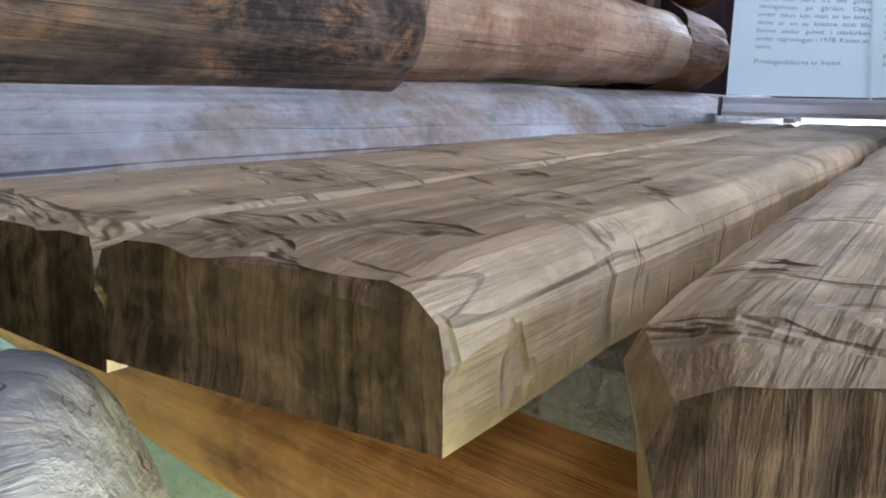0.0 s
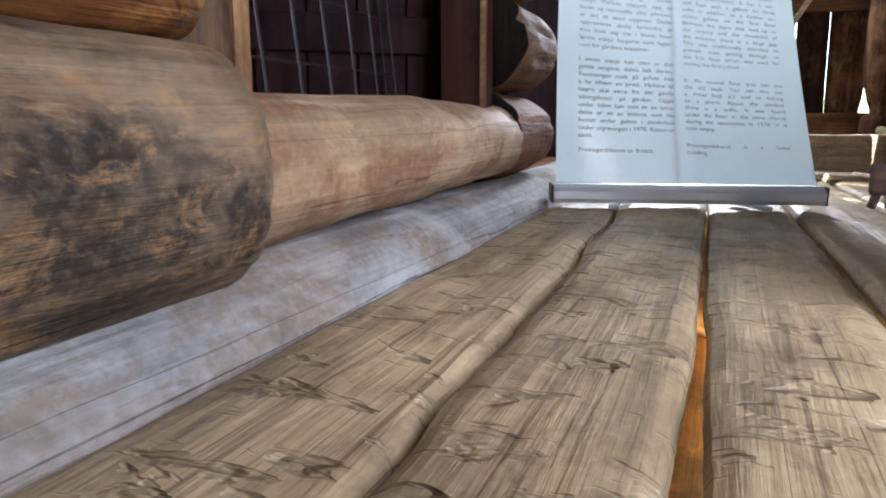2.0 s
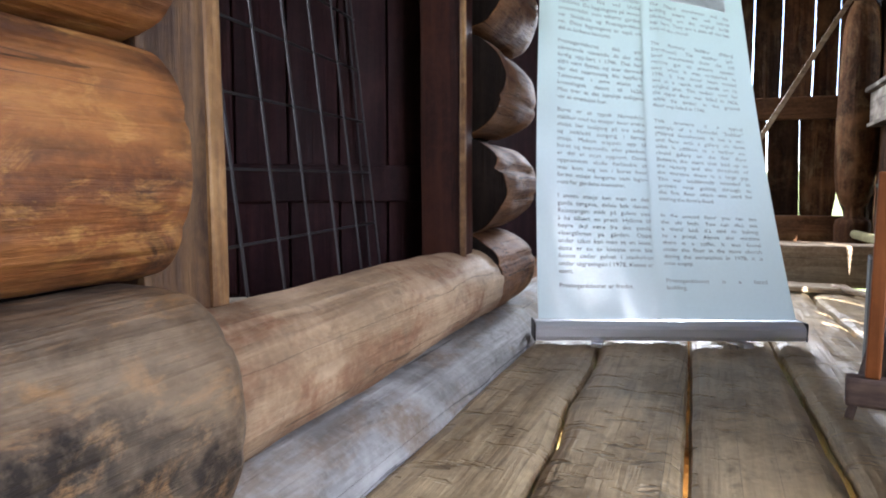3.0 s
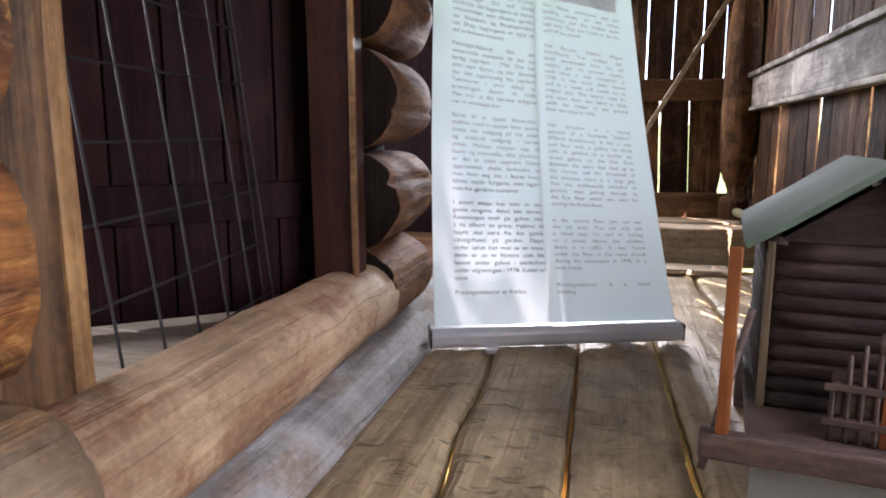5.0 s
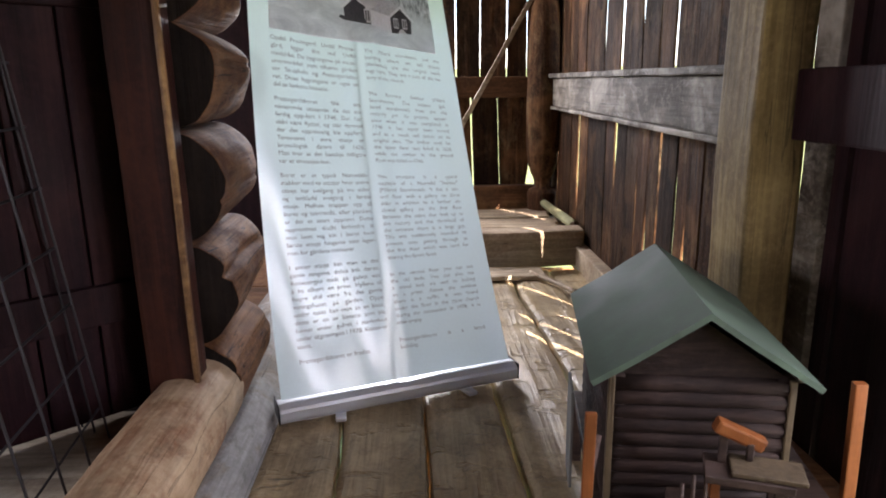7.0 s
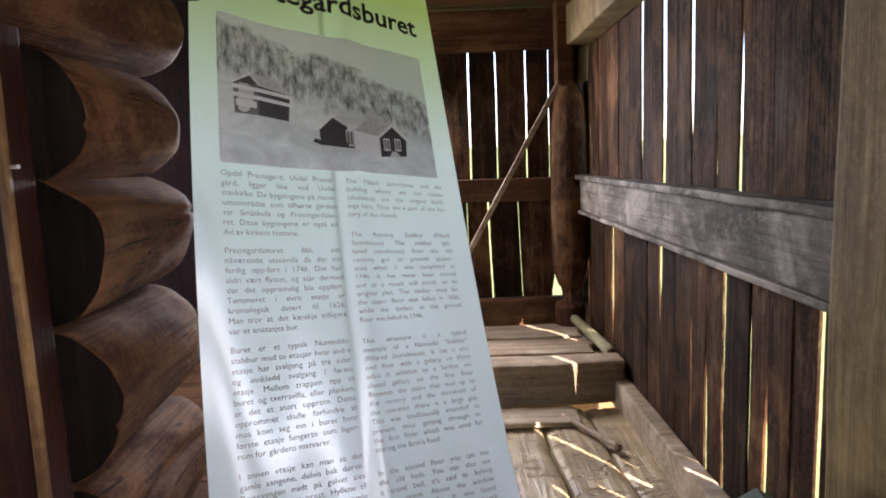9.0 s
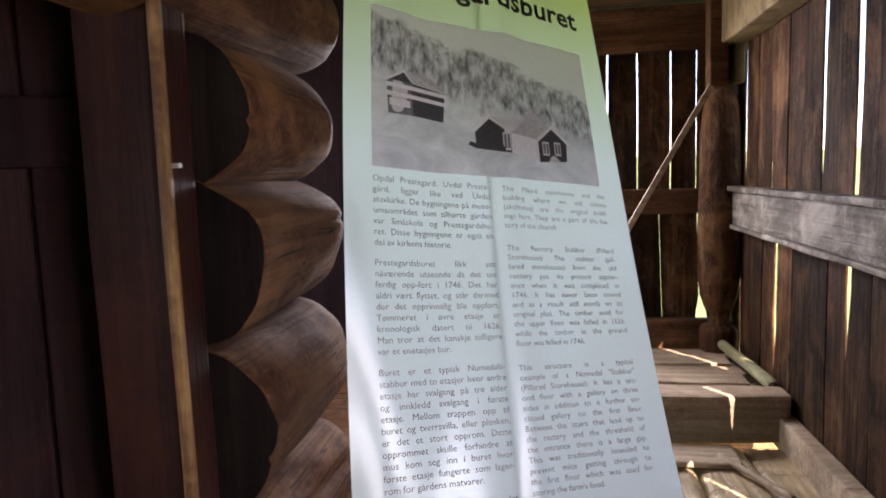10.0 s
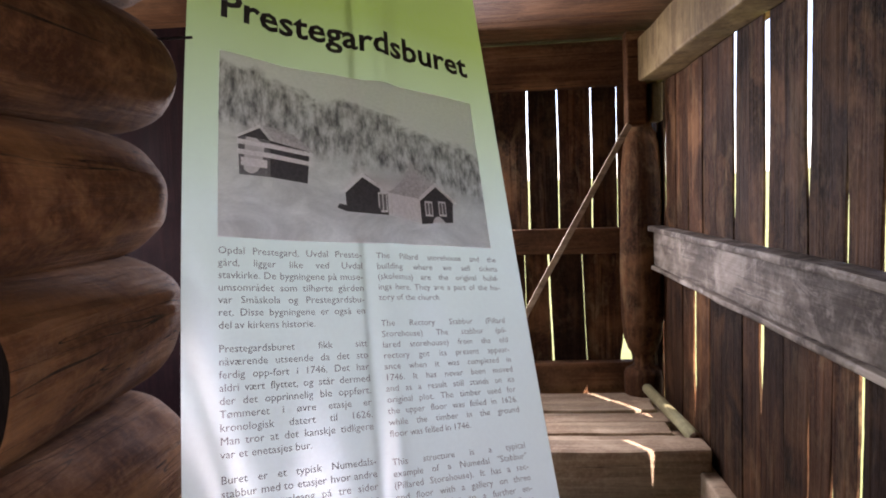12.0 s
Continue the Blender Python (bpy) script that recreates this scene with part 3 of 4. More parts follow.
# doorway: jambs, threshold log, leaf standing open inside
door = root("door_1", "open doorway with amber jambs and a round log threshold", "doorway", "structure")
part("jamb", box_bm(-0.84, -0.69, 0.73, 0.90, 0.20, 1.55, 0.012, 14, 0.006, 1.5, 2), JAMB, door, "amber-brown hewn door jamb")
# far jamb: the shade on its front is put into a darker brown
part("jamb", box_bm(-0.76, -0.625, 1.85, 1.94, 0.20, 1.55, 0.012, 14, 0.005, 4.5, 2), SHADED_JAMB, door, "amber-brown hewn door jamb")
# worn edge, paler than the jamb: the light it catches is in its colour
part("jamb_edge", box_bm(-0.634, -0.616, 1.838, 1.858, 0.3, 1.54, 0.008, 14, 0.004, 6.5, 2), LIT_AMBER_EDGE, door, "worn edge strip, the light on it put into its pale colour")
part("nail", wire_bm((-0.628, 1.855, 1.294), (-0.600, 1.845, 1.294), 0.004), ALU, door)
part("threshold_log", log_bm((-0.655, 0.64, 0.212), (-0.662, 2.045, 0.225), 0.124, 0.112, 31.0, 80, 64, 0.13, 0.012, 1.0, 0, 0.05, grooves=((40, 0.04, 6, 0.45, 2), (5, 0.03, 6, 0.0, 0.4))), [PALE_LOG, PALE_LOG], door, "pale peeled log with reddish bark scars", True)
part("jamb_edge", box_bm(-0.70, -0.686, 0.862, 0.903, 0.26, 1.54, 0.006, 14, 0.004, 8.5, 2), LIT_AMBER_EDGE, door, "worn edge strip, the light on it put into its pale colour")
leaf = part("door_leaf", box_bm(0, 1.05, -0.02, 0.02, 0, 1.4, 0.004), DARK_DOOR_SHADE, door, "dark brown plank door leaf standing ajar", False, pose(-0.80, 2.02, 0.2, 0, 0, 221))
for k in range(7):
    part("board", box_bm(0.002 + k * 0.15, 0.146 + k * 0.15, 0.018, 0.036, 0.01, 1.39, 0.004), DARK_DOOR_SHADE, leaf)
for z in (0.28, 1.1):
    part("ledge", box_bm(0.02, 1.03, 0.034, 0.06, z, z + 0.11, 0.006), DARK_DOOR_SHADE, leaf)

# storeroom behind the doorway; its walls hold the room's darkness in their colour
room = root("wall_storeroom", "storeroom board walls, the room's darkness put into their colour", "wall", "structure")
part("back_wall", box_bm(-3.1, -3.0, -1.4, 0.2, -0.1, 2.4, 0), DARK_DOOR_SHADE, room)
part("back_wall", box_bm(-3.1, -3.0, 0.8, 3.6, -0.1, 2.4, 0), DARK_DOOR_SHADE, room)
part("back_wall", box_bm(-3.1, -3.0, 4.7, 5.25, -0.1, 2.4, 0), DARK_DOOR_SHADE, room)
# the gap between these two is added for the corner fill lamp
part("back_wall", box_bm(-3.1, -3.0, 3.6, 4.7, -0.1, 0.4, 0), DARK_DOOR_SHADE, room)
part("back_wall", box_bm(-3.1, -3.0, 3.6, 4.7, 1.95, 2.4, 0), DARK_DOOR_SHADE, room)
# window gap between these two, made up for the storeroom fill lamp
part("back_wall", box_bm(-3.1, -3.0, 0.2, 0.8, -0.1, 1.0, 0), DARK_DOOR_SHADE, room)
part("back_wall", box_bm(-3.1, -3.0, 0.2, 0.8, 1.6, 2.4, 0), DARK_DOOR_SHADE, room)
part("side_wall", box_bm(-3.0, -0.85, -1.4, -1.3, -0.1, 2.4, 0), DARK_DOOR_SHADE, room)
part("side_wall", box_bm(-3.0, -0.85, 5.1, 5.25, -0.1, 2.4, 0), DARK_DOOR_SHADE, room)
rfloor = root("floor_storeroom", "pale wide plank floor inside the storeroom", "floor", "structure")
for i in range(8):
    part("plank", box_bm(-3.0, -0.80, -1.28 + i * 0.49, -0.80 + i * 0.49, 0.11, 0.17, 0.006, 6, 0.004, i * 2.0, 0), ROOM_FLOOR, rfloor)

# passage floor is added; its dark brown stands in for the passage's shade
nfloor = root("floor_passage", "added plank floor of the north passage, dark brown in place of shade", "floor", "structure")
for i in range(6):
    part("plank", box_bm(-3.0, -0.80, 2.52 + i * 0.43, 2.94 + i * 0.43, -0.06, 0.0, 0.006, 6, 0.004, 40 + i * 2.0, 0), BOARD_X, nfloor)

# steel mesh hung in the doorway
mesh = root("wire_mesh_panel", "black welded steel wire mesh standing in the doorway", "wire mesh")
MX = lambda y: -0.775 - 0.12 * (y - 0.95)
for k in range(7):
    y = 0.93 + k * 0.145
    part("upright_wire", wire_bm((MX(y) + 0.02, y - 0.0, 0.19), (MX(y) - 0.10, y - 0.03, 1.35), 0.0032), STEEL, mesh)
for k in range(8):
    z = 0.255 + k * 0.15
    part("cross_wire", wire_bm((MX(0.9) - 0.10 * (z - 0.2), 0.90, z), (MX(1.82) - 0.10 * (z - 0.2), 1.82, z + 0.012), 0.0032), STEEL, mesh)
for k in range(3):
    y = 1.83 + 0.035 * k
    part("upright_wire", wire_bm((MX(1.82) - 0.05 * k - 0.03, y, 0.19), (MX(1.82) - 0.12 - 0.05 * k, y - 0.03, 1.35), 0.0032), STEEL, mesh)

# ---- board wall to the outside ----
wall_e = root("wall_east", "red-brown vertical board wall with daylight in the gaps", "wall", "structure")
# joints of the boards along the wall: place, open gap, and the heights between which it gapes
HIGH = ((2.15, 0.0, 0, 3), (2.296, 0.034, 0, 3), (2.46, 0.001, 0, 3), (2.64, 0.004, 0, 3), (2.85, 0.020, 1.0, 1.6), (3.035, 0.030, 1.0, 1.35), (3.255, 0.037, 1.42, 3), (3.42, 0.001, 0, 3), (3.572, 0.046, 0, 3), (3.73, 0.001, 0, 3), (3.89, 0.034, 1.25, 3), (4.10, 0.001, 0, 3), (4.30, 0.001, 0, 3), (4.52, 0.044, 1.0, 1.33), (4.75, 0.001, 0, 3), (4.985, 0.05, 1.2, 3), (5.15, 0.005, 0, 3), (5.3, 0.0, 0, 3))
LOW = ((2.15, 0.0, 0, 3), (2.366, 0.034, -1, 3), (2.50, 0.001, 0, 3), (2.64, 0.040, -1, 0.5), (2.755, 0.006, 0.3, 0.75), (2.945, 0.036, -1, 3), (3.10, 0.022, -1, 0.45), (3.245, 0.014, 0.2, 0.62), (3.42, 0.001, 0, 3), (3.61, 0.056, 0.68, 3), (3.80, 0.001, 0, 3), (4.0, 0.002, 0, 3), (4.2, 0.001, 0, 3), (4.435, 0.060, 0.38, 3), (4.65, 0.001, 0, 3), (4.85, 0.004, 0, 3), (5.05, 0.012, 0, 3), (5.3, 0.0, 0, 3))


def gape(joint, z):
    """Half the open width of a joint at a height."""
    _, g, lo, hi = joint
    k = min(1.0, max(0.0, (z - lo) / 0.25 + 0.7)) * min(1.0, max(0.0, (hi - z) / 0.25 + 0.7))
    return max(0.0006, g * k) / 2


for joints, z0, z1, s in ((HIGH, 1.045, 2.16, 0.0), (LOW, -0.02, 1.04, 60.0)):
    for i, (ja, jb) in enumerate(zip(joints, joints[1:])):
        bx = 1.006 + 0.004 * (i % 2)
        bm = box_bm(bx, bx + 0.010, ja[0], jb[0], z0, z1, 0.003, 26, 0.0, 0, 2)
        for v in bm.verts:
            k, near = (0, ja) if v.co.y < (ja[0] + jb[0]) / 2 else (1, jb)
            wave = noise.noise(Vector((v.co.z * 2.3, (i + k) * 3.7 + s, 0.0))) * 0.010 + noise.noise(Vector((v.co.z * 17, i * 5.1 + s, k * 5.0))) * 0.0022
            v.co.y += wave + (gape(near, v.co.z) if k == 0 else -gape(near, v.co.z))
            v.co.x += noise.noise(Vector((v.co.z * 1.1, i * 2.1 + s, 1.0))) * 0.005
        part("board", bm, BOARD, wall_e)
# near boards carry shade in their dark colour and run on unseen, blocking sun
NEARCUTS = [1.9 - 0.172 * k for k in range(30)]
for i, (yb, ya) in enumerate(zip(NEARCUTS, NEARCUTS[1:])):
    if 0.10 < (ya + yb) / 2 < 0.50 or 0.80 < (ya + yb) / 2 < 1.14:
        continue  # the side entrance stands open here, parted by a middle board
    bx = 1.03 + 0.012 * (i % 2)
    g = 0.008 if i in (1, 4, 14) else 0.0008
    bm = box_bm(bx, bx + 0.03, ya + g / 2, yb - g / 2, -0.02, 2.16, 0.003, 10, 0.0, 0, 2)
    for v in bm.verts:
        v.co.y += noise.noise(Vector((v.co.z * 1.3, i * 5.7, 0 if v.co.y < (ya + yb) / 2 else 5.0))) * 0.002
    part("board", bm, DARK_DOOR_SHADE, wall_e)
part("rail", box_bm(0.945, 1.004, 2.12, 5.05, 0.93, 1.118, 0.008, 30, 0.006, 7.0), RAIL, wall_e, "grey blotched horizontal rail")
part("rail_ledge", box_bm(0.915, 1.004, 2.12, 5.05, 1.119, 1.148, 0.008, 30, 0.006, 9.0), RAIL, wall_e, "pale knotty top ledge of the rail")
part("rail_lip", box_bm(0.93, 1.004, 2.12, 5.05, 0.905, 0.929, 0.006, 30, 0.005, 12.0), RAIL, wall_e, "thin worn lower strip")
part("rail", box_bm(0.965, 1.028, 1.38, 1.88, 0.95, 1.13, 0.008, 20, 0.006, 17.0), DARK_DOOR_SHADE, wall_e, "horizontal rail, shade put into its dark colour")
part("top_beam", box_bm(0.86, 1.004, 2.1, 5.15, 1.93, 2.16, 0.012, 24, 0.008, 15.0), POST, wall_e, "yellow-brown wall plate")
part("top_beam", box_bm(0.88, 1.028, -3.1, 1.9, 1.93, 2.16, 0.012, 20, 0.008, 19.0), BOARD_X, wall_e, "dark wall plate")
part("base_beam", box_bm(0.93, 1.004, 2.1, 5.2, -0.03, 0.125, 0.01, 20, 0.006, 23.0), STEPBEAM, wall_e, "brown sill board along the wall foot")
part("base_beam", box_bm(0.96, 1.028, -3.1, 1.9, -0.03, 0.12, 0.01, 16, 0.006, 27.0), BOARD_X, wall_e, "dark sill board")
part("wall_post", box_bm(0.875, 1.02, 1.885, 2.105, -0.05, 1.928, 0.014, 16, 0.008, 29.0, 2), POST, wall_e, "squared yellow-brown post")
part("split_board", box_bm(1.008, 1.04, 1.78, 1.885, 0.3, 1.92, 0.006, 16, 0.004, 33.0, 2), RAIL, wall_e, "splintered grey board beside the post")

# ---- end wall ----
wall_n = root("wall_north", "vertical board end wall with bright gaps", "wall", "structure")
UP = ((0.04, 0.004), (0.276, 0.011), (0.453, 0.007), (0.648, 0.011), (0.80, 0.005), (1.0, 0))
LO = ((-0.95, 0), (-0.62, 0.003), (-0.4, 0.004), (-0.15, 0.004), (0.08, 0.004), (0.24, 0.004), (0.395, 0.011), (0.595, 0.006), (0.825, 0.014), (1.0, 0))
for cuts, z0, z1, s in ((UP, 1.06, 2.2, 0.0), (LO, 0.02, 1.055, 40.0)):
    for i, ((xa, ga), (xb, gb)) in enumerate(zip(cuts, cuts[1:])):
        by = 5.24 + 0.01 * (i % 2)
        bm = box_bm(xa + ga / 2, xb - gb / 2, by, by + 0.028, z0, z1, 0.003, 20, 0.0, 0, 2)
        for v in bm.verts:
            k = 0 if v.co.x < (xa + xb) / 2 else 1
            if z0 < 1 and (xa, xb)[k] in (0.395, 0.595, 0.825):  # lower joints lean, the corner one is rotted open at the foot
                v.co.x += 0.03 * (0.55 - v.co.z)
            if z0 < 1 and (xa, xb)[k] == 0.825 and v.co.z < 0.45:
                v.co.x += (0.036 if k == 0 else -0.022) * min(1.0, (0.45 - v.co.z) / 0.1)
            v.co.x += noise.noise(Vector((v.co.z * 1.6, (i + k) * 3.1 + s, 0.0))) * 0.006 + noise.noise(Vector((v.co.z * 19, i * 4.3 + s, k * 5.0))) * 0.0015
        part("board", bm, BOARD, wall_n)
# the hatch beside this post is added to hold the fill lamp
part("hatch_post", box_bm(-0.64, -0.56, 5.17, 5.27, 1.06, 1.95, 0.008, 6, 0.004, 2.0, 2), BOARD_X, wall_n, "post beside the added, unseen hatch")
part("board", box_bm(-0.95, -0.64, 5.24, 5.268, 1.06, 2.2, 0.003), BOARD, wall_n)
part("cross_rail", box_bm(-0.9, 0.86, 5.165, 5.236, 0.985, 1.135, 0.008, 12, 0.006, 3.0, 0), BOARD_X, wall_n, "reddish-brown cross rail")
part("top_beam", box_bm(-0.9, 0.95, 5.14, 5.236, 1.95, 2.2, 0.01, 12, 0.007, 5.0, 0), BOARD_X, wall_n, "brown top beam")
part("base_beam", box_bm(-0.8, 0.9, 5.15, 5.236, 0.03, 0.335, 0.012, 12, 0.007, 8.0, 0), BOARD_X, wall_n, "reddish-brown base beam")


def corner_post():
    prof = ((0.0, 0.10), (0.16, 0.11), (0.28, 0.112), (0.315, 0.10), (0.335, 0.058), (0.395, 0.056), (0.43, 0.085), (0.50, 0.108), (0.62, 0.122), (0.9, 0.126), (1.2, 0.124), (1.45, 0.116), (1.60, 0.10), (1.67, 0.08), (1.70, 0.06), (1.95, 0.058))
    bm = bmesh.new()
    rings = []
    for z, r in prof:
        rings.append([bm.verts.new((0.905 + r * math.cos(a) * (1 + 0.05 * noise.noise(Vector((math.cos(a) * 2, math.sin(a) * 2, z * 3)))), 5.10 + r * 0.9 * math.sin(a), z)) for a in (2 * math.pi * j / 24 for j in range(24))])
    for a, b in zip(rings, rings[1:]):
        for j in range(24):
            bm.faces.new((a[j], a[(j + 1) % 24], b[(j + 1) % 24], b[j]))
    bm.faces.new(rings[0][::-1])
    bm.faces.new(rings[-1])
    return bm


part("corner_post", corner_post(), BOARD, wall_n, "carved round corner post with a narrow waist", True)
part("brace", box_bm(-0.016, 0.016, -0.012, 0.012, -0.05, 1.58, 0.004, 10, 0.004, 2.0, 2), STEPBEAM, wall_n, "thin pale diagonal brace", False, pose(0.03, 4.93, 0.33, 0, 29.5, 0))
part("tie", box_bm(0.80, 0.90, 4.93, 5.05, 1.70, 2.2, 0.01, 6, 0.006, 4.0, 2), BOARD_X, wall_n, "dark upright tie above the brace")
part("bracket", box_bm(0.94, 1.0, 4.98, 5.10, 1.72, 1.93, 0.01, 3, 0.004, 5.0, 2), POST, wall_n, "small yellow-lit wooden bracket")

# added, unseen wall that closes the gallery against light from the south
wall_s = root("wall_south", "added, unseen dark board wall behind the entrance", "wall", "structure")
for i in range(8):
    part("board", box_bm(-0.95 + i * 0.25, -0.702 + i * 0.25, -3.14, -3.11, -1.1, 2.2, 0.003), BOARD, wall_s)
# added roof, out of view, that keeps direct sun out of the side entrance
sun_screen = link_mesh("porch_roof", box_bm(1.86, 2.75, -3.4, -0.15, 2.40, 2.46, 0.01), BOARD_X)
tagged(sun_screen, "added, unseen board roof keeping sun out of the entrance", "roof", kind="structure")

# ceiling: one mesh of boards on beams
bm = bmesh.new()
for i in range(19):
    t = box_bm(-1.0, 1.2, -3.3 + i * 0.47, -2.835 + i * 0.47, 2.22, 2.26, 0.004)
    me = bpy.data.meshes.new("tmp")
    t.to_mesh(me)
    t.free()
    bm.from_mesh(me)
    bpy.data.meshes.remove(me)
ceiling = link_mesh("ceiling", bm, BOARD_X)
tagged(ceiling, "dark brown board ceiling of the gallery", "ceiling", kind="structure")
# unseen overhang east to x 1.85 is added to shade the upper wall
bm = box_bm(-3.2, 1.85, -3.4, 5.9, 2.40, 2.46, 0.01)
roof = link_mesh("roof", bm, BOARD_X)
tagged(roof, "dark board roof over gallery and storeroom", "roof", kind="structure")

# raised platform at the far end
platform = root("platform", "raised end platform of gappy boards behind a step beam", "platform", "structure")
part("step_beam", box_bm(-0.5, 0.985, 4.08, 4.24, -0.005, 0.222, 0.02, 16, 0.008, 3.3, 0), STEPBEAM, platform, "pale worn step beam")
for i in range(5):
    y = 4.25 + i * 0.175
    part("plank", box_bm(-0.48, 0.93 - 0.03 * (i % 2), y, y + 0.165 - 0.008 * (i % 3), 0.13, 0.168 + 0.006 * (i % 2), 0.006, 12, 0.006, i * 4.4, 0), STEPBEAM, platform)
part("side_pole", log_bm((0.95, 4.22, 0.215), (0.90, 4.98, 0.23), 0.032, 0.028, 2.0, 12, 12, 0.1, 0.006), [MOSS, PLANK_END], platform, "greenish mossy pole", True)

# ---- things ----
stick = link_mesh("bent_branch", log_bm((0.80, 3.50, 0.02), (0.62, 3.86, 0.035), 0.016, 0.013, 3.0, 14, 10, 0.12, 0.02), [STEPBEAM, PLANK_END], smooth=True)
tagged(stick, "short bent brown branch lying on the floor planks", "branch")
loose = link_mesh("loose_plank", box_bm(0.12, 0.70, 3.78, 3.98, 0.004, 0.032, 0.008, 8, 0.006, 2.0, 0), STEPBEAM)
tagged(loose, "loose worn plank lying against the step beam", "plank")


# ---- roll-up banner ----
def bez(s, pts):
    """A smooth line through control places."""
    pts = [Vector(p) for p in pts]
    while len(pts) > 1:
        pts = [a.lerp(b, s) for a, b in zip(pts, pts[1:])]
    return pts[0]


B_LEFT = ((-0.484, 2.204, 0.085), (-0.562, 2.42, 0.70), (-0.582, 2.53, 1.35), (-0.577, 2.68, 1.96))
B_RIGHT = ((0.316, 2.50, 0.085), (0.205, 2.87, 0.62), (0.134, 3.02, 1.24), (0.048, 3.295, 1.86))
B_NORMAL = Vector((0.42, -0.80, 0.28)).normalized()


def on_banner(u, s, lift=0.0):
    """The place on the cloth: u across, s upwards, both 0 to 1."""
    p = bez(s, B_LEFT).lerp(bez(s, B_RIGHT), u)
    fold = 0.014 * math.exp(-((u - 0.53 - 0.04 * s) / 0.045) ** 2) * (0.4 + 0.6 * s) - 0.012 * math.exp(-((u - 0.27) / 0.09) ** 2) * s
    fold += 0.003 * noise.noise(Vector((u * 6, s * 3, 0))) + 0.004 * math.sin(u * 9 + s * 2) * s
    return p + B_NORMAL * (fold + lift)


def flat_on_banner(bm, quads, lift, nu, ns, uvs=None):
    """Patches u0, u1, s0, s1 laid on the cloth."""
    lay = bm.loops.layers.uv.verify()
    for u0, u1, s0, s1 in quads:
        g = [[bm.verts.new(on_banner(u0 + (u1 - u0) * i / nu, s0 + (s1 - s0) * j / ns, lift)) for i in range(nu + 1)] for j in range(ns + 1)]
        for j in range(ns):
            for i in range(nu):
                f = bm.faces.new((g[j][i], g[j][i + 1], g[j + 1][i + 1], g[j + 1][i]))
                for lp, (a, b) in zip(f.loops, ((i, j), (i + 1, j), (i + 1, j + 1), (i, j + 1))):
                    lp[lay].uv = (u0 + (u1 - u0) * a / nu, s0 + (s1 - s0) * b / ns) if uvs is None else (a / nu, b / ns)


banner = root("roll_up_banner", "pale roll-up banner with green top, photograph and two text columns", "banner")
bm = bmesh.new()
flat_on_banner(bm, [(0, 1, 0, 1.07)], 0.0, 120, 110)
part("fabric", bm, FABRIC, banner, "pale blue-white printed cloth, green at the top", True)
# base cassette lies between the lower corners
c0, c1 = Vector((-0.484, 2.204, 0)), Vector((0.316, 2.50, 0))
ang = math.degrees(math.atan2(c1.y - c0.y, c1.x - c0.x))
wid = (c1 - c0).length
bm = bmesh.new()
prof = [(-0.045, 0.022), (-0.05, 0.035), (-0.05, 0.06), (-0.042, 0.07), (-0.02, 0.08), (0.02, 0.08), (0.05, 0.065), (0.055, 0.03), (0.05, 0.022)]
ringa, ringb = [bm.verts.new((-0.012, y, z)) for y, z in prof], [bm.verts.new((wid + 0.012, y, z)) for y, z in prof]
for j in range(len(prof)):
    bm.faces.new((ringa[j], ringa[(j + 1) % len(prof)], ringb[(j + 1) % len(prof)], ringb[j]))
bm.faces.new(ringa), bm.faces.new(ringb)
bmesh.ops.recalc_face_normals(bm, faces=bm.faces)
BASE = pose(c0.x, c0.y, 0.0, 0, 0, ang)
cass = part("base_cassette", bm, ALU, banner, "brushed aluminium base cassette", False, BASE)
for x in (-0.018, wid + 0.013):
    part("end_cap", box_bm(x, x + 0.005, -0.0505, 0.0555, 0.02, 0.081, 0.004), BLACK, banner, "black plastic end cap", False, BASE)
for x in (0.20, wid - 0.2):
    part("foot", box_bm(x - 0.018, x + 0.018, -0.085, 0.14, 0.006, 0.021, 0.005), ALU, banner, "swivelling aluminium foot", False, BASE @ Matrix.Translation((x, 0, 0)) @ pose(0, 0, 0, 0, 0, -14 if x < 0.4 else 10) @ Matrix.Translation((-x, 0, 0)))
bm = bmesh.new()
pole_pts = [on_banner(0.5, 0.005 + 1.06 * k / 16, -0.05) for k in range(17)]
for pa, pb in zip(pole_pts, pole_pts[1:]):
    t = wire_bm(pa, pb, 0.005, 8)
    me = bpy.data.meshes.new("tmp")
    t.to_mesh(me)
    t.free()
    bm.from_mesh(me)
    bpy.data.meshes.remove(me)
part("pole", bm, ALU, banner, "thin bent aluminium support pole", True)
part("top_rail", log_bm(on_banner(0, 1.07, -0.006), on_banner(1, 1.07, -0.006), 0.012, 0.012, 0, 4, 10, 0, 0), ALU, banner, "aluminium clip rail along the top", True)

bm = bmesh.new()
PH = (0.085, 0.905, 0.647, 0.868)
flat_on_banner(bm, [PH], 0.0012, 100, 30, True)
photo = part("photograph", bm, PHOTO, banner, "printed grey photograph of farm buildings below a wooded slope", True)


def photo_shape(name, pts, mat, lift):
    """A printed shape inside the photograph, in its own 0 to 1 square."""
    bm = bmesh.new()
    bm.faces.new([bm.verts.new(on_banner(PH[0] + (PH[1] - PH[0]) * a, PH[2] + (PH[3] - PH[2]) * b, lift)) for a, b in pts])
    return part(name, bm, mat, photo)


photo_shape("printed_wall", ((0.065, 0.335), (0.165, 0.34), (0.165, 0.545), (0.06, 0.545)), P_MID, 0.0018)
photo_shape("printed_wall", ((0.165, 0.34), (0.29, 0.325), (0.30, 0.51), (0.165, 0.545)), P_DARK, 0.0018)
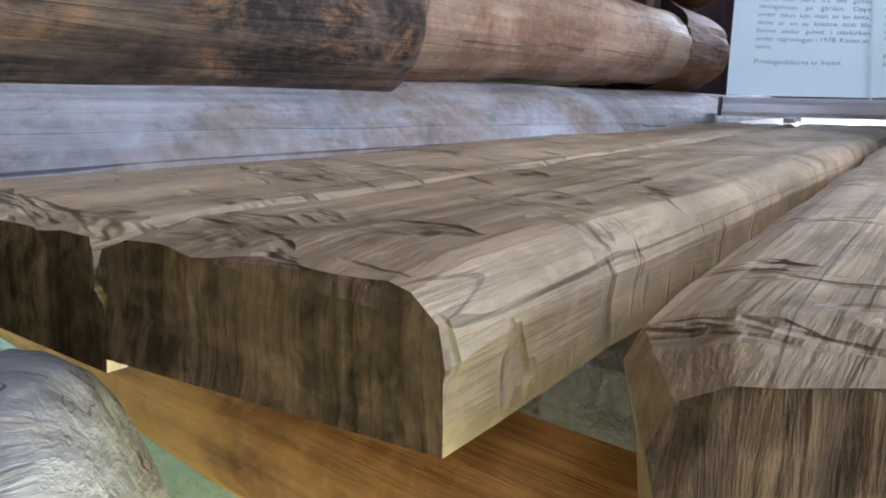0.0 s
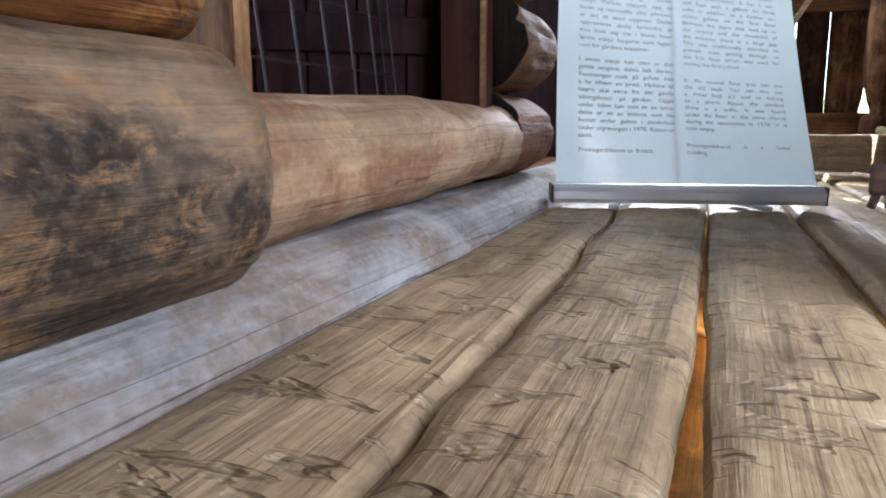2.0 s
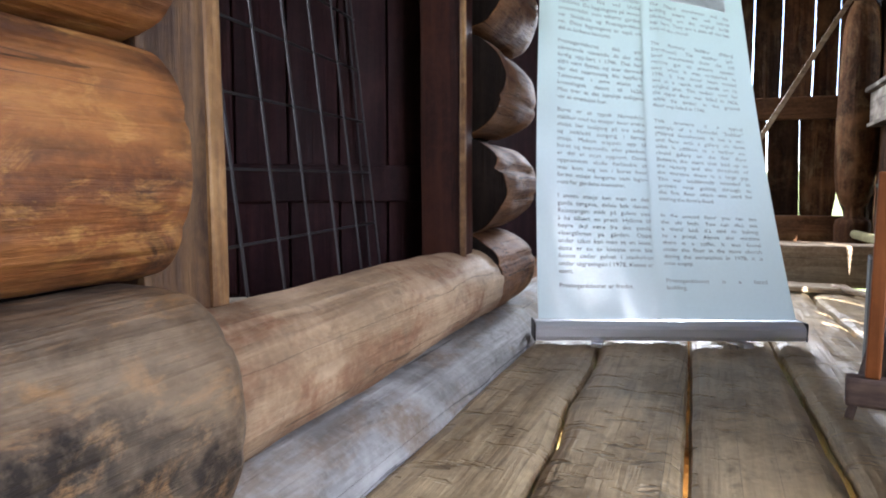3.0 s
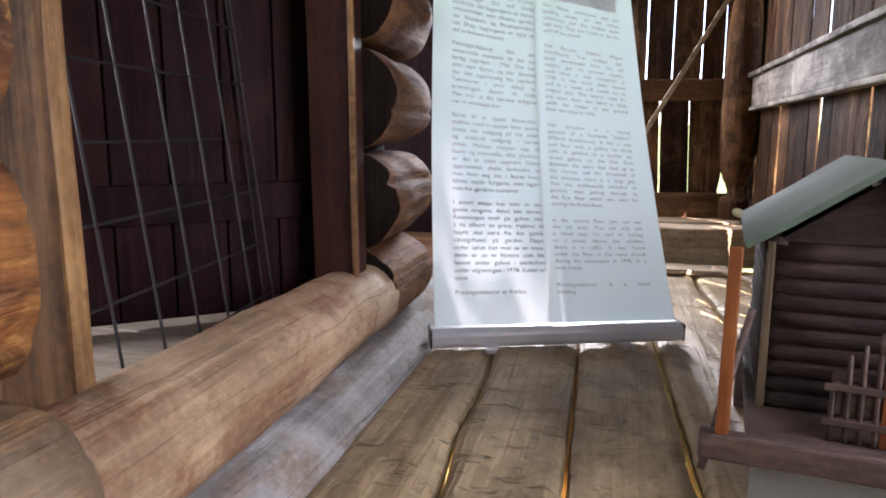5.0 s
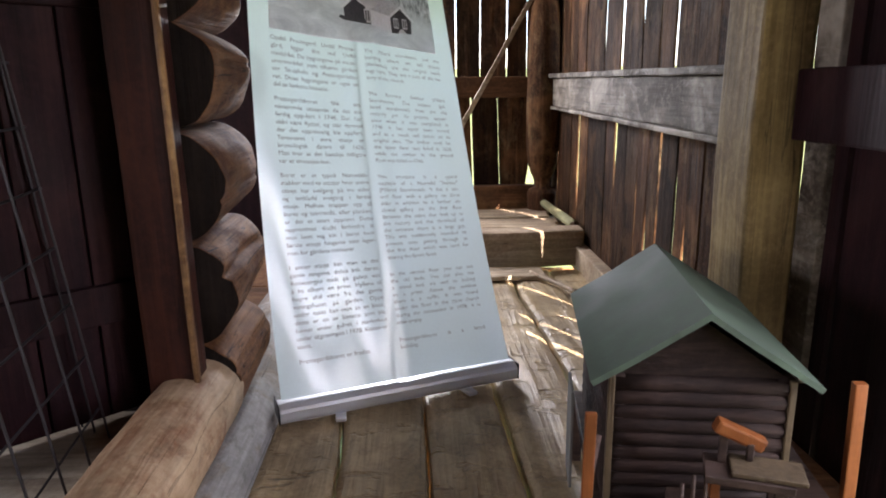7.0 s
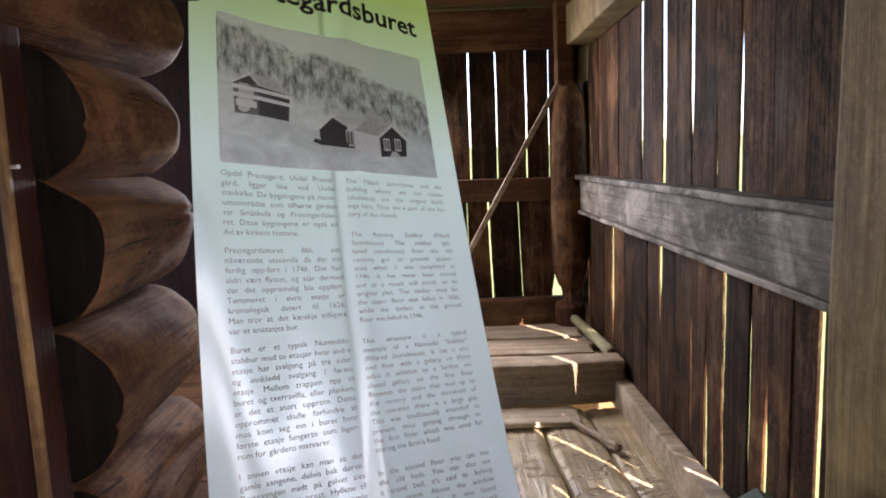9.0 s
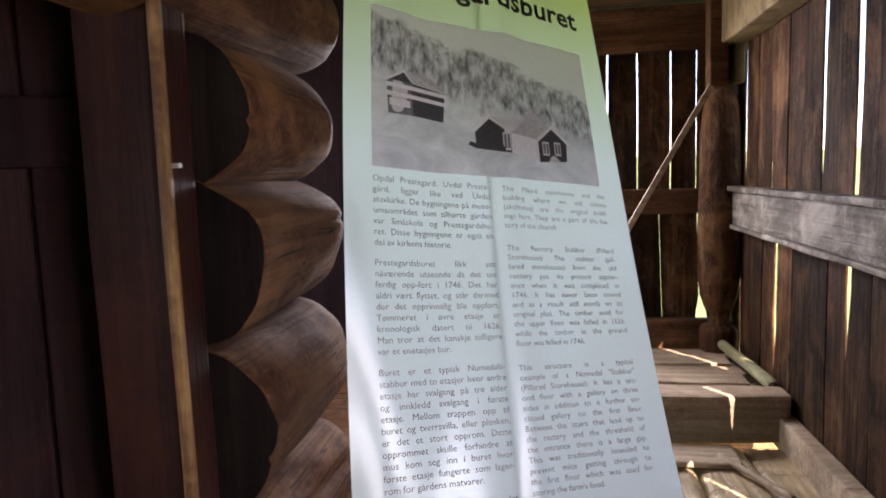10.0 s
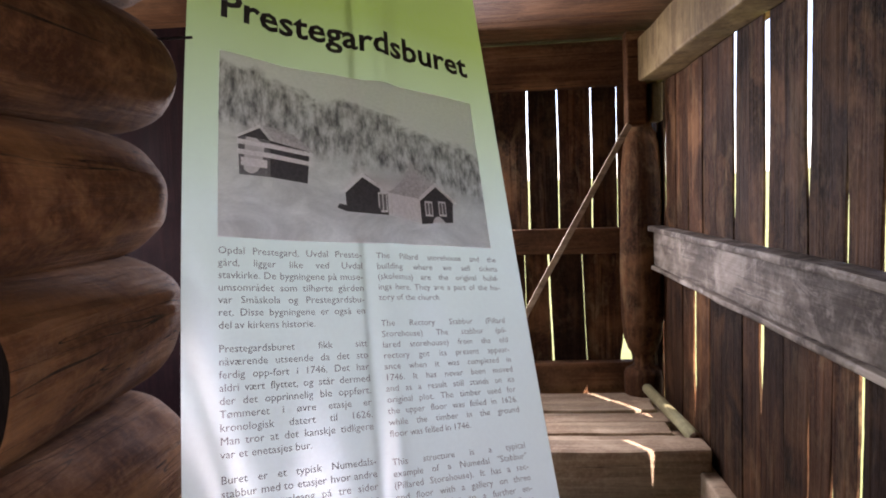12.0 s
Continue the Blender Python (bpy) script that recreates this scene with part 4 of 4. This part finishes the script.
photo_shape("printed_gable", ((0.06, 0.545), (0.165, 0.545), (0.13, 0.605)), P_DARK, 0.002)
photo_shape("printed_roof", ((0.13, 0.625), (0.245, 0.60), (0.315, 0.505), (0.18, 0.545)), P_ROOF, 0.0022)
photo_shape("printed_roof", ((0.05, 0.54), (0.13, 0.625), (0.14, 0.615), (0.06, 0.535)), P_LIGHT, 0.0023)
for v in (0.50, 0.445):
    photo_shape("printed_gallery", ((0.058, v), (0.165, v), (0.31, v - 0.02), (0.31, v + 0.005), (0.165, v + 0.028), (0.058, v + 0.028)), P_LIGHT, 0.0024)
photo_shape("printed_gallery", ((0.07, 0.385), (0.155, 0.385), (0.155, 0.43), (0.07, 0.43)), P_LIGHT, 0.0024)
photo_shape("printed_wall", ((0.425, 0.18), (0.575, 0.165), (0.575, 0.30), (0.487, 0.40), (0.422, 0.30)), P_DARK, 0.0018)
photo_shape("printed_wall", ((0.575, 0.165), (0.71, 0.13), (0.71, 0.29), (0.575, 0.30)), P_LIGHT, 0.0018)
photo_shape("printed_wall", ((0.71, 0.13), (0.842, 0.15), (0.85, 0.28), (0.78, 0.385), (0.71, 0.29)), P_DARK, 0.0019)
photo_shape("printed_roof", ((0.487, 0.41), (0.66, 0.40), (0.78, 0.395), (0.71, 0.285), (0.58, 0.30)), P_ROOF, 0.0022)
photo_shape("printed_roof", ((0.41, 0.30), (0.487, 0.415), (0.59, 0.295), (0.572, 0.295), (0.487, 0.388), (0.423, 0.29)), P_LIGHT, 0.0024)
photo_shape("printed_roof", ((0.70, 0.285), (0.78, 0.40), (0.87, 0.275), (0.855, 0.268), (0.78, 0.37), (0.712, 0.275)), P_LIGHT, 0.0024)
photo_shape("printed_roof", ((0.645, 0.40), (0.675, 0.47), (0.683, 0.53), (0.70, 0.47), (0.755, 0.40)), P_ROOF, 0.002)
photo_shape("printed_gable", ((0.65, 0.405), (0.668, 0.445), (0.69, 0.405)), P_DARK, 0.0023)
for x, y in ((0.45, 0.205), (0.54, 0.18), (0.728, 0.18), (0.785, 0.185)):
    w = 0.042 if x < 0.5 else 0.032
    h = 0.095 if x < 0.5 or x > 0.7 else 0.12
    photo_shape("printed_window", ((x, y), (x + w, y), (x + w, y + h), (x, y + h)), P_LIGHT, 0.0026)
    for a in (0.12, 0.56):
        photo_shape("printed_pane", ((x + a * w, y + 0.012), (x + (a + 0.32) * w, y + 0.012), (x + (a + 0.32) * w, y + h - 0.012), (x + a * w, y + h - 0.012)), P_MID, 0.003)
photo_shape("printed_stone", ((0.39, 0.20), (0.425, 0.18), (0.425, 0.215), (0.40, 0.225)), P_DARK, 0.002)

LEFT_TEXT = (
    "Opdal Prestegard, Uvdal Preste-|gård, ligger like ved Uvdal|stavkirke. De bygningene på muse-|umsområdet som tilhørte gården|var Småskola og Prestegardsbu-|ret. Disse bygningene er også en|del av kirkens historie.",
    "Prestegardsburet fikk sitt|nåværende utseende da det sto|ferdig opp-ført i 1746. Det har|aldri vært flyttet, og står dermed|der det opprinnelig ble oppført.|Tømmeret i øvre etasje er|kronologisk datert til 1626.|Man tror at det kanskje tidligere|var et enetasjes bur.",
    "Buret er et typisk Numedals-|stabbur med to etasjer hvor andre|etasje har svalgang på tre sider|og innkledd svalgang i første|etasje. Mellom trappen opp til|buret og tverrsvilla, eller planken,|er det et stort opprom. Dette|opprommet skulle forhindre at|mus kom seg inn i buret hvor|første etasje fungerte som lager-|rom for gårdens matvarer.",
    "I annen etasje kan man se det|gamle sengene, delvis bak døren.|Reisesengen midt på gulvet sies|å ha tilhørt en prest. Hyllene til|høyre skal være fra det gamle|våningshuset på gården. Oppe|under taket kan man se en kiste,|dette er en av kistene som ble|funnet under gulvet i stavkirken|under utgravingen i 1978. Kisten er|tømt.",
    "Prestegardsburet er fredet.",
)
RIGHT_TEXT = (
    "The Pillard storehouse and the|building where we sell tickets|(skolestua) are the original build-|ings here. They are a part of the his-|tory of the church",
    "The Rectory Stabbur (Pillard|Storehouse) The stabbur (pil-|lared storehouse) from the old|rectory got its present appear-|ance when it was completed in|1746. It has never been moved|and as a result still stands on its|original plot. The timber used for|the upper floor was felled in 1626,|while the timber in the ground|floor was felled in 1746.",
    "This structure is a typical|example of a Numedal \"Stabbur\"|(Pillared Storehouse). It has a sec-|ond floor with a gallery on three|sides in addition to a further en-|closed gallery on the first floor|Between the stairs that lead up to|the rectory and the threshold of|the entrance there is a large gap.|This was traditionally intended to|prevent mice getting through to|the first floor which was used for|storing the farm's food.",
    "In the second floor you can see|the old beds. You can also see|a travel bed, it's said to belong|to a priest. Above the window|there is a coffin. It was found|under the floor in the stave church|during the excavation in 1978, it is|now empty.",
    "Prestegardsburet is a listed|building.",
)


def word_meshes(words, bold):
    """A flat mesh of each word, one unit of type size high."""
    made = []
    for w in words:
        cu = bpy.data.curves.new("word", "FONT")
        cu.body, cu.resolution_u, cu.fill_mode = w, 2, "FRONT"
        cu.offset = bold
        made.append(new("word", cu))
    bpy.context.view_layer.update()
    dg = bpy.context.evaluated_depsgraph_get()
    out = {}
    for w, ob in zip(words, made):
        me = bpy.data.meshes.new_from_object(ob.evaluated_get(dg))
        vs = [v.co.copy() for v in me.vertices]
        out[w] = (vs, [tuple(p.vertices) for p in me.polygons], max(v.x for v in vs))
        bpy.data.meshes.remove(me)
    for ob in made:
        cu = ob.data
        bpy.data.objects.remove(ob)
        bpy.data.curves.remove(cu)
    return out


LEN_U, LEN_S = 0.87, 2.02


def set_words(bm, glyphs, words, u0, u1, s, size, justify):
    widths = [glyphs[w][2] * size / LEN_U for w in words]
    gap = 0.30 * size / LEN_U
    squeeze = 1.0
    if justify and len(words) > 1:
        gap = (u1 - u0 - sum(widths)) / (len(words) - 1)
        if gap < 0.16 * size / LEN_U:
            gap = 0.16 * size / LEN_U
            squeeze = (u1 - u0 - gap * (len(words) - 1)) / sum(widths)
    elif justify:
        squeeze = (u1 - u0) / sum(widths)
    u = u0
    for w, wd in zip(words, widths):
        vs, fs, _ = glyphs[w]
        vv = [bm.verts.new(on_banner(u + v.x * size * squeeze / LEN_U, s + v.y * size / LEN_S, 0.0026)) for v in vs]
        for f in fs:
            try:
                bm.faces.new([vv[i] for i in f])
            except ValueError:
                pass
        u += wd * squeeze + gap


every = sorted({w for t in LEFT_TEXT + RIGHT_TEXT for ln in t.split("|") for w in ln.split()})
GLYPHS = word_meshes(every, -0.006)


def column(texts, u0, u1, s_top, step, gap, size):
    s = s_top
    for t in texts:
        lines = t.split("|")
        bm = bmesh.new()
        for k, ln in enumerate(lines):
            set_words(bm, GLYPHS, ln.split(), u0, u1, s, size, k < len(lines) - 1)
            s -= step
        tagged(part("text_paragraph", bm, INK, banner, "dark grey printed lines of text"), kind="stuff")
        s -= step * (gap - 1)


column(LEFT_TEXT, 0.085, 0.468, 0.628, 0.01385, 1.85, 0.0235)
column(RIGHT_TEXT, 0.510, 0.915, 0.627, 0.0131, 2.45, 0.022)
TITLE = word_meshes(["Prestegardsburet"], 0.022)
bm = bmesh.new()
set_words(bm, TITLE, ["Prestegardsburet"], 0.080, 0.913, 0.911, 0.098, True)
part("title", bm, BLACK, banner, "large bold black title lettering")


# ---- model storehouse on its low stand ----
HOUSE = pose(0.585, 1.60, 0.215, 0, 0, -8.5)
house = root("model_log_house", "small dark log house model with a dusty green roof", "model house")
house.matrix_basis = HOUSE
HW, HL, EAVE = 0.165, 0.235, 0.30
for k in range(10):
    z = 0.016 + k * 0.031
    for sy in (-1, 1):
        part("log", log_bm((-HW - 0.012, sy * HL, z), (HW + 0.012, sy * HL, z), 0.0195, 0.0195, k, 4, 10, 0.05, 0.0), MINI_LOG, house, "", True)
    for sx in (-1, 1):
        part("log", log_bm((sx * HW, -HL - 0.012, z + 0.008), (sx * HW, HL + 0.012, z + 0.008), 0.0195, 0.0195, k + 5, 4, 10, 0.05, 0.0), MINI_LOG, house, "", True)
for sy in (-1, 1):
    bm = bmesh.new()
    pts = [(-HW, 0.315), (HW, 0.315), (0, 0.43)]
    a, b = [bm.verts.new((x, sy * HL - 0.008, z)) for x, z in pts], [bm.verts.new((x, sy * HL + 0.008, z)) for x, z in pts]
    bm.faces.new(a), bm.faces.new(b)
    for j in range(3):
        bm.faces.new((a[j], a[(j + 1) % 3], b[(j + 1) % 3], b[j]))
    bmesh.ops.recalc_face_normals(bm, faces=bm.faces)
    part("gable", bm, MINI_LOG, house, "dark boarded gable")
for sx in (-1, 1):
    for sy in (-1, 1):
        part("corner_board", box_bm(sx * (HW + 0.010) - 0.007, sx * (HW + 0.010) + 0.007, sy * (HL + 0.014) - 0.007, sy * (HL + 0.014) + 0.007, 0, 0.315, 0.003), MINI_TRIM, house, "pale corner stack of log ends")
for sx in (-1, 1):
    bm = bmesh.new()
    nx, ny = 6, 12
    g = []
    for j in range(ny + 1):
        y = -0.285 + 0.57 * j / ny
        row = []
        for i in range(nx + 1):
            u = i / nx
            x, z = sx * 0.222 * u, 0.462 - 0.148 * u - 0.002 * math.sin(math.pi * u)
            z += 0.004 * noise.noise(Vector((x * 9, y * 6, sx)))
            row.append(bm.verts.new((x, y, z)))
        g.append(row)
    for j in range(ny):
        for i in range(nx):
            bm.faces.new((g[j][i], g[j][i + 1], g[j + 1][i + 1], g[j + 1][i]))
    bmesh.ops.recalc_face_normals(bm, faces=bm.faces)
    bmesh.ops.solidify(bm, geom=bm.faces[:], thickness=0.012)
    part("roof_panel", bm, ROOF_GREEN, house, "dusty green painted roof slope", False)
part("side_card", box_bm(-0.235, -0.228, -0.02, 0.10, -0.1, 0.16, 0.002), GREYBOARD, house, "grey card leaning at the side")

stand = root("display_stand", "low dark board stand on legs beside the wall", "stand")
stand.matrix_basis = pose(0.585, 1.60, 0, 0, 0, -8.5)
part("top", box_bm(-0.20, 0.32, -0.42, 0.33, 0.185, 0.213, 0.005, 6, 0.002, 1.0, 0), STAND, stand, "dark board top")
part("ledge", box_bm(-0.275, 0.36, -0.455, -0.422, 0.182, 0.229, 0.006, 6, 0.002, 2.0, 0), STAND, stand, "dark front ledge")
part("skirt", box_bm(-0.19, 0.29, -0.40, -0.385, 0.002, 0.184, 0.003), GREYBOARD, stand, "greyish skirt board")
for x, y in ((-0.19, 0.31), (0.29, 0.31), (0.29, -0.39)):
    part("leg", box_bm(x - 0.016, x + 0.016, y - 0.016, y + 0.016, 0, 0.184, 0.004), STAND, stand)
part("lever", wire_bm((0.252, 1.19, 0.165), (0.347, 1.36, 0.405), 0.007, 8), STAND, stand, "thin dark slanting lever through the ledge", True, stand.matrix_basis.inverted())

strip = link_mesh("orange_strip", box_bm(-0.0105, 0.0105, -0.006, 0.006, 0, 0.315, 0.003), ORANGE, m=pose(0.282, 1.195, 0.2295, 0, 0.6, -8.5))
tagged(strip, "upright orange-stained wooden strip standing on the ledge", "wooden strip")
strip2 = link_mesh("orange_strip", box_bm(-0.012, 0.012, -0.010, 0.010, 0, 0.32, 0.003), ORANGE, m=pose(0.845, 1.30, 0.214, 0, -1.5, -8.5))
tagged(strip2, "upright orange-stained wooden strip beside the model house", "wooden strip")

bench = root("model_workbench", "miniature workbench with a pale top and orange block", "model bench")
bench.matrix_basis = pose(0.60, 1.245, 0.214, 0, 0, -20)
for x in (-0.055, 0.055):
    for y in (-0.03, 0.03):
        part("leg", box_bm(x - 0.009, x + 0.009, y - 0.009, y + 0.009, 0, 0.16, 0.002), ORANGE if x < 0 else STAND, bench)
part("benchtop", box_bm(-0.075, 0.08, -0.045, 0.045, 0.16, 0.176, 0.003), STAND, bench, "dark bench top")
part("pale_board", box_bm(-0.03, 0.10, -0.04, 0.035, 0.177, 0.187, 0.003), MINI_TRIM, bench, "pale board lying on top")
part("orange_block", box_bm(-0.05, 0.05, -0.012, 0.016, 0, 0.028, 0.006), ORANGE, bench, "orange wooden block", False, pose(-0.02, 0.02, 0.222, 0, 24, 10))
part("support", box_bm(-0.05, -0.035, 0.01, 0.025, 0.176, 0.235, 0.002), STAND, bench)
part("support", box_bm(0.0, 0.012, 0.01, 0.025, 0.187, 0.222, 0.002), STAND, bench)

tools = root("model_wagon", "small dark wooden model with upright stakes", "model")
tools.matrix_basis = pose(0.505, 1.27, 0.214, 0, 0, -12)
part("body", box_bm(-0.04, 0.04, -0.03, 0.03, 0.045, 0.105, 0.005), STAND, tools, "dark box body")
for x, h in ((-0.042, 0.10), (-0.02, 0.15), (0.0, 0.17), (0.022, 0.165), (0.042, 0.12)):
    part("stake", log_bm((x, -0.032, 0.0), (x, -0.032, h), 0.005, 0.004, x * 40, 4, 8, 0.05, 0.0), STAND, tools, "", True)
for x in (-0.03, 0.03):
    part("crossbar", box_bm(-0.055, 0.06, -0.042, -0.036, 0.06 + x, 0.072 + x, 0.002), STAND, tools)
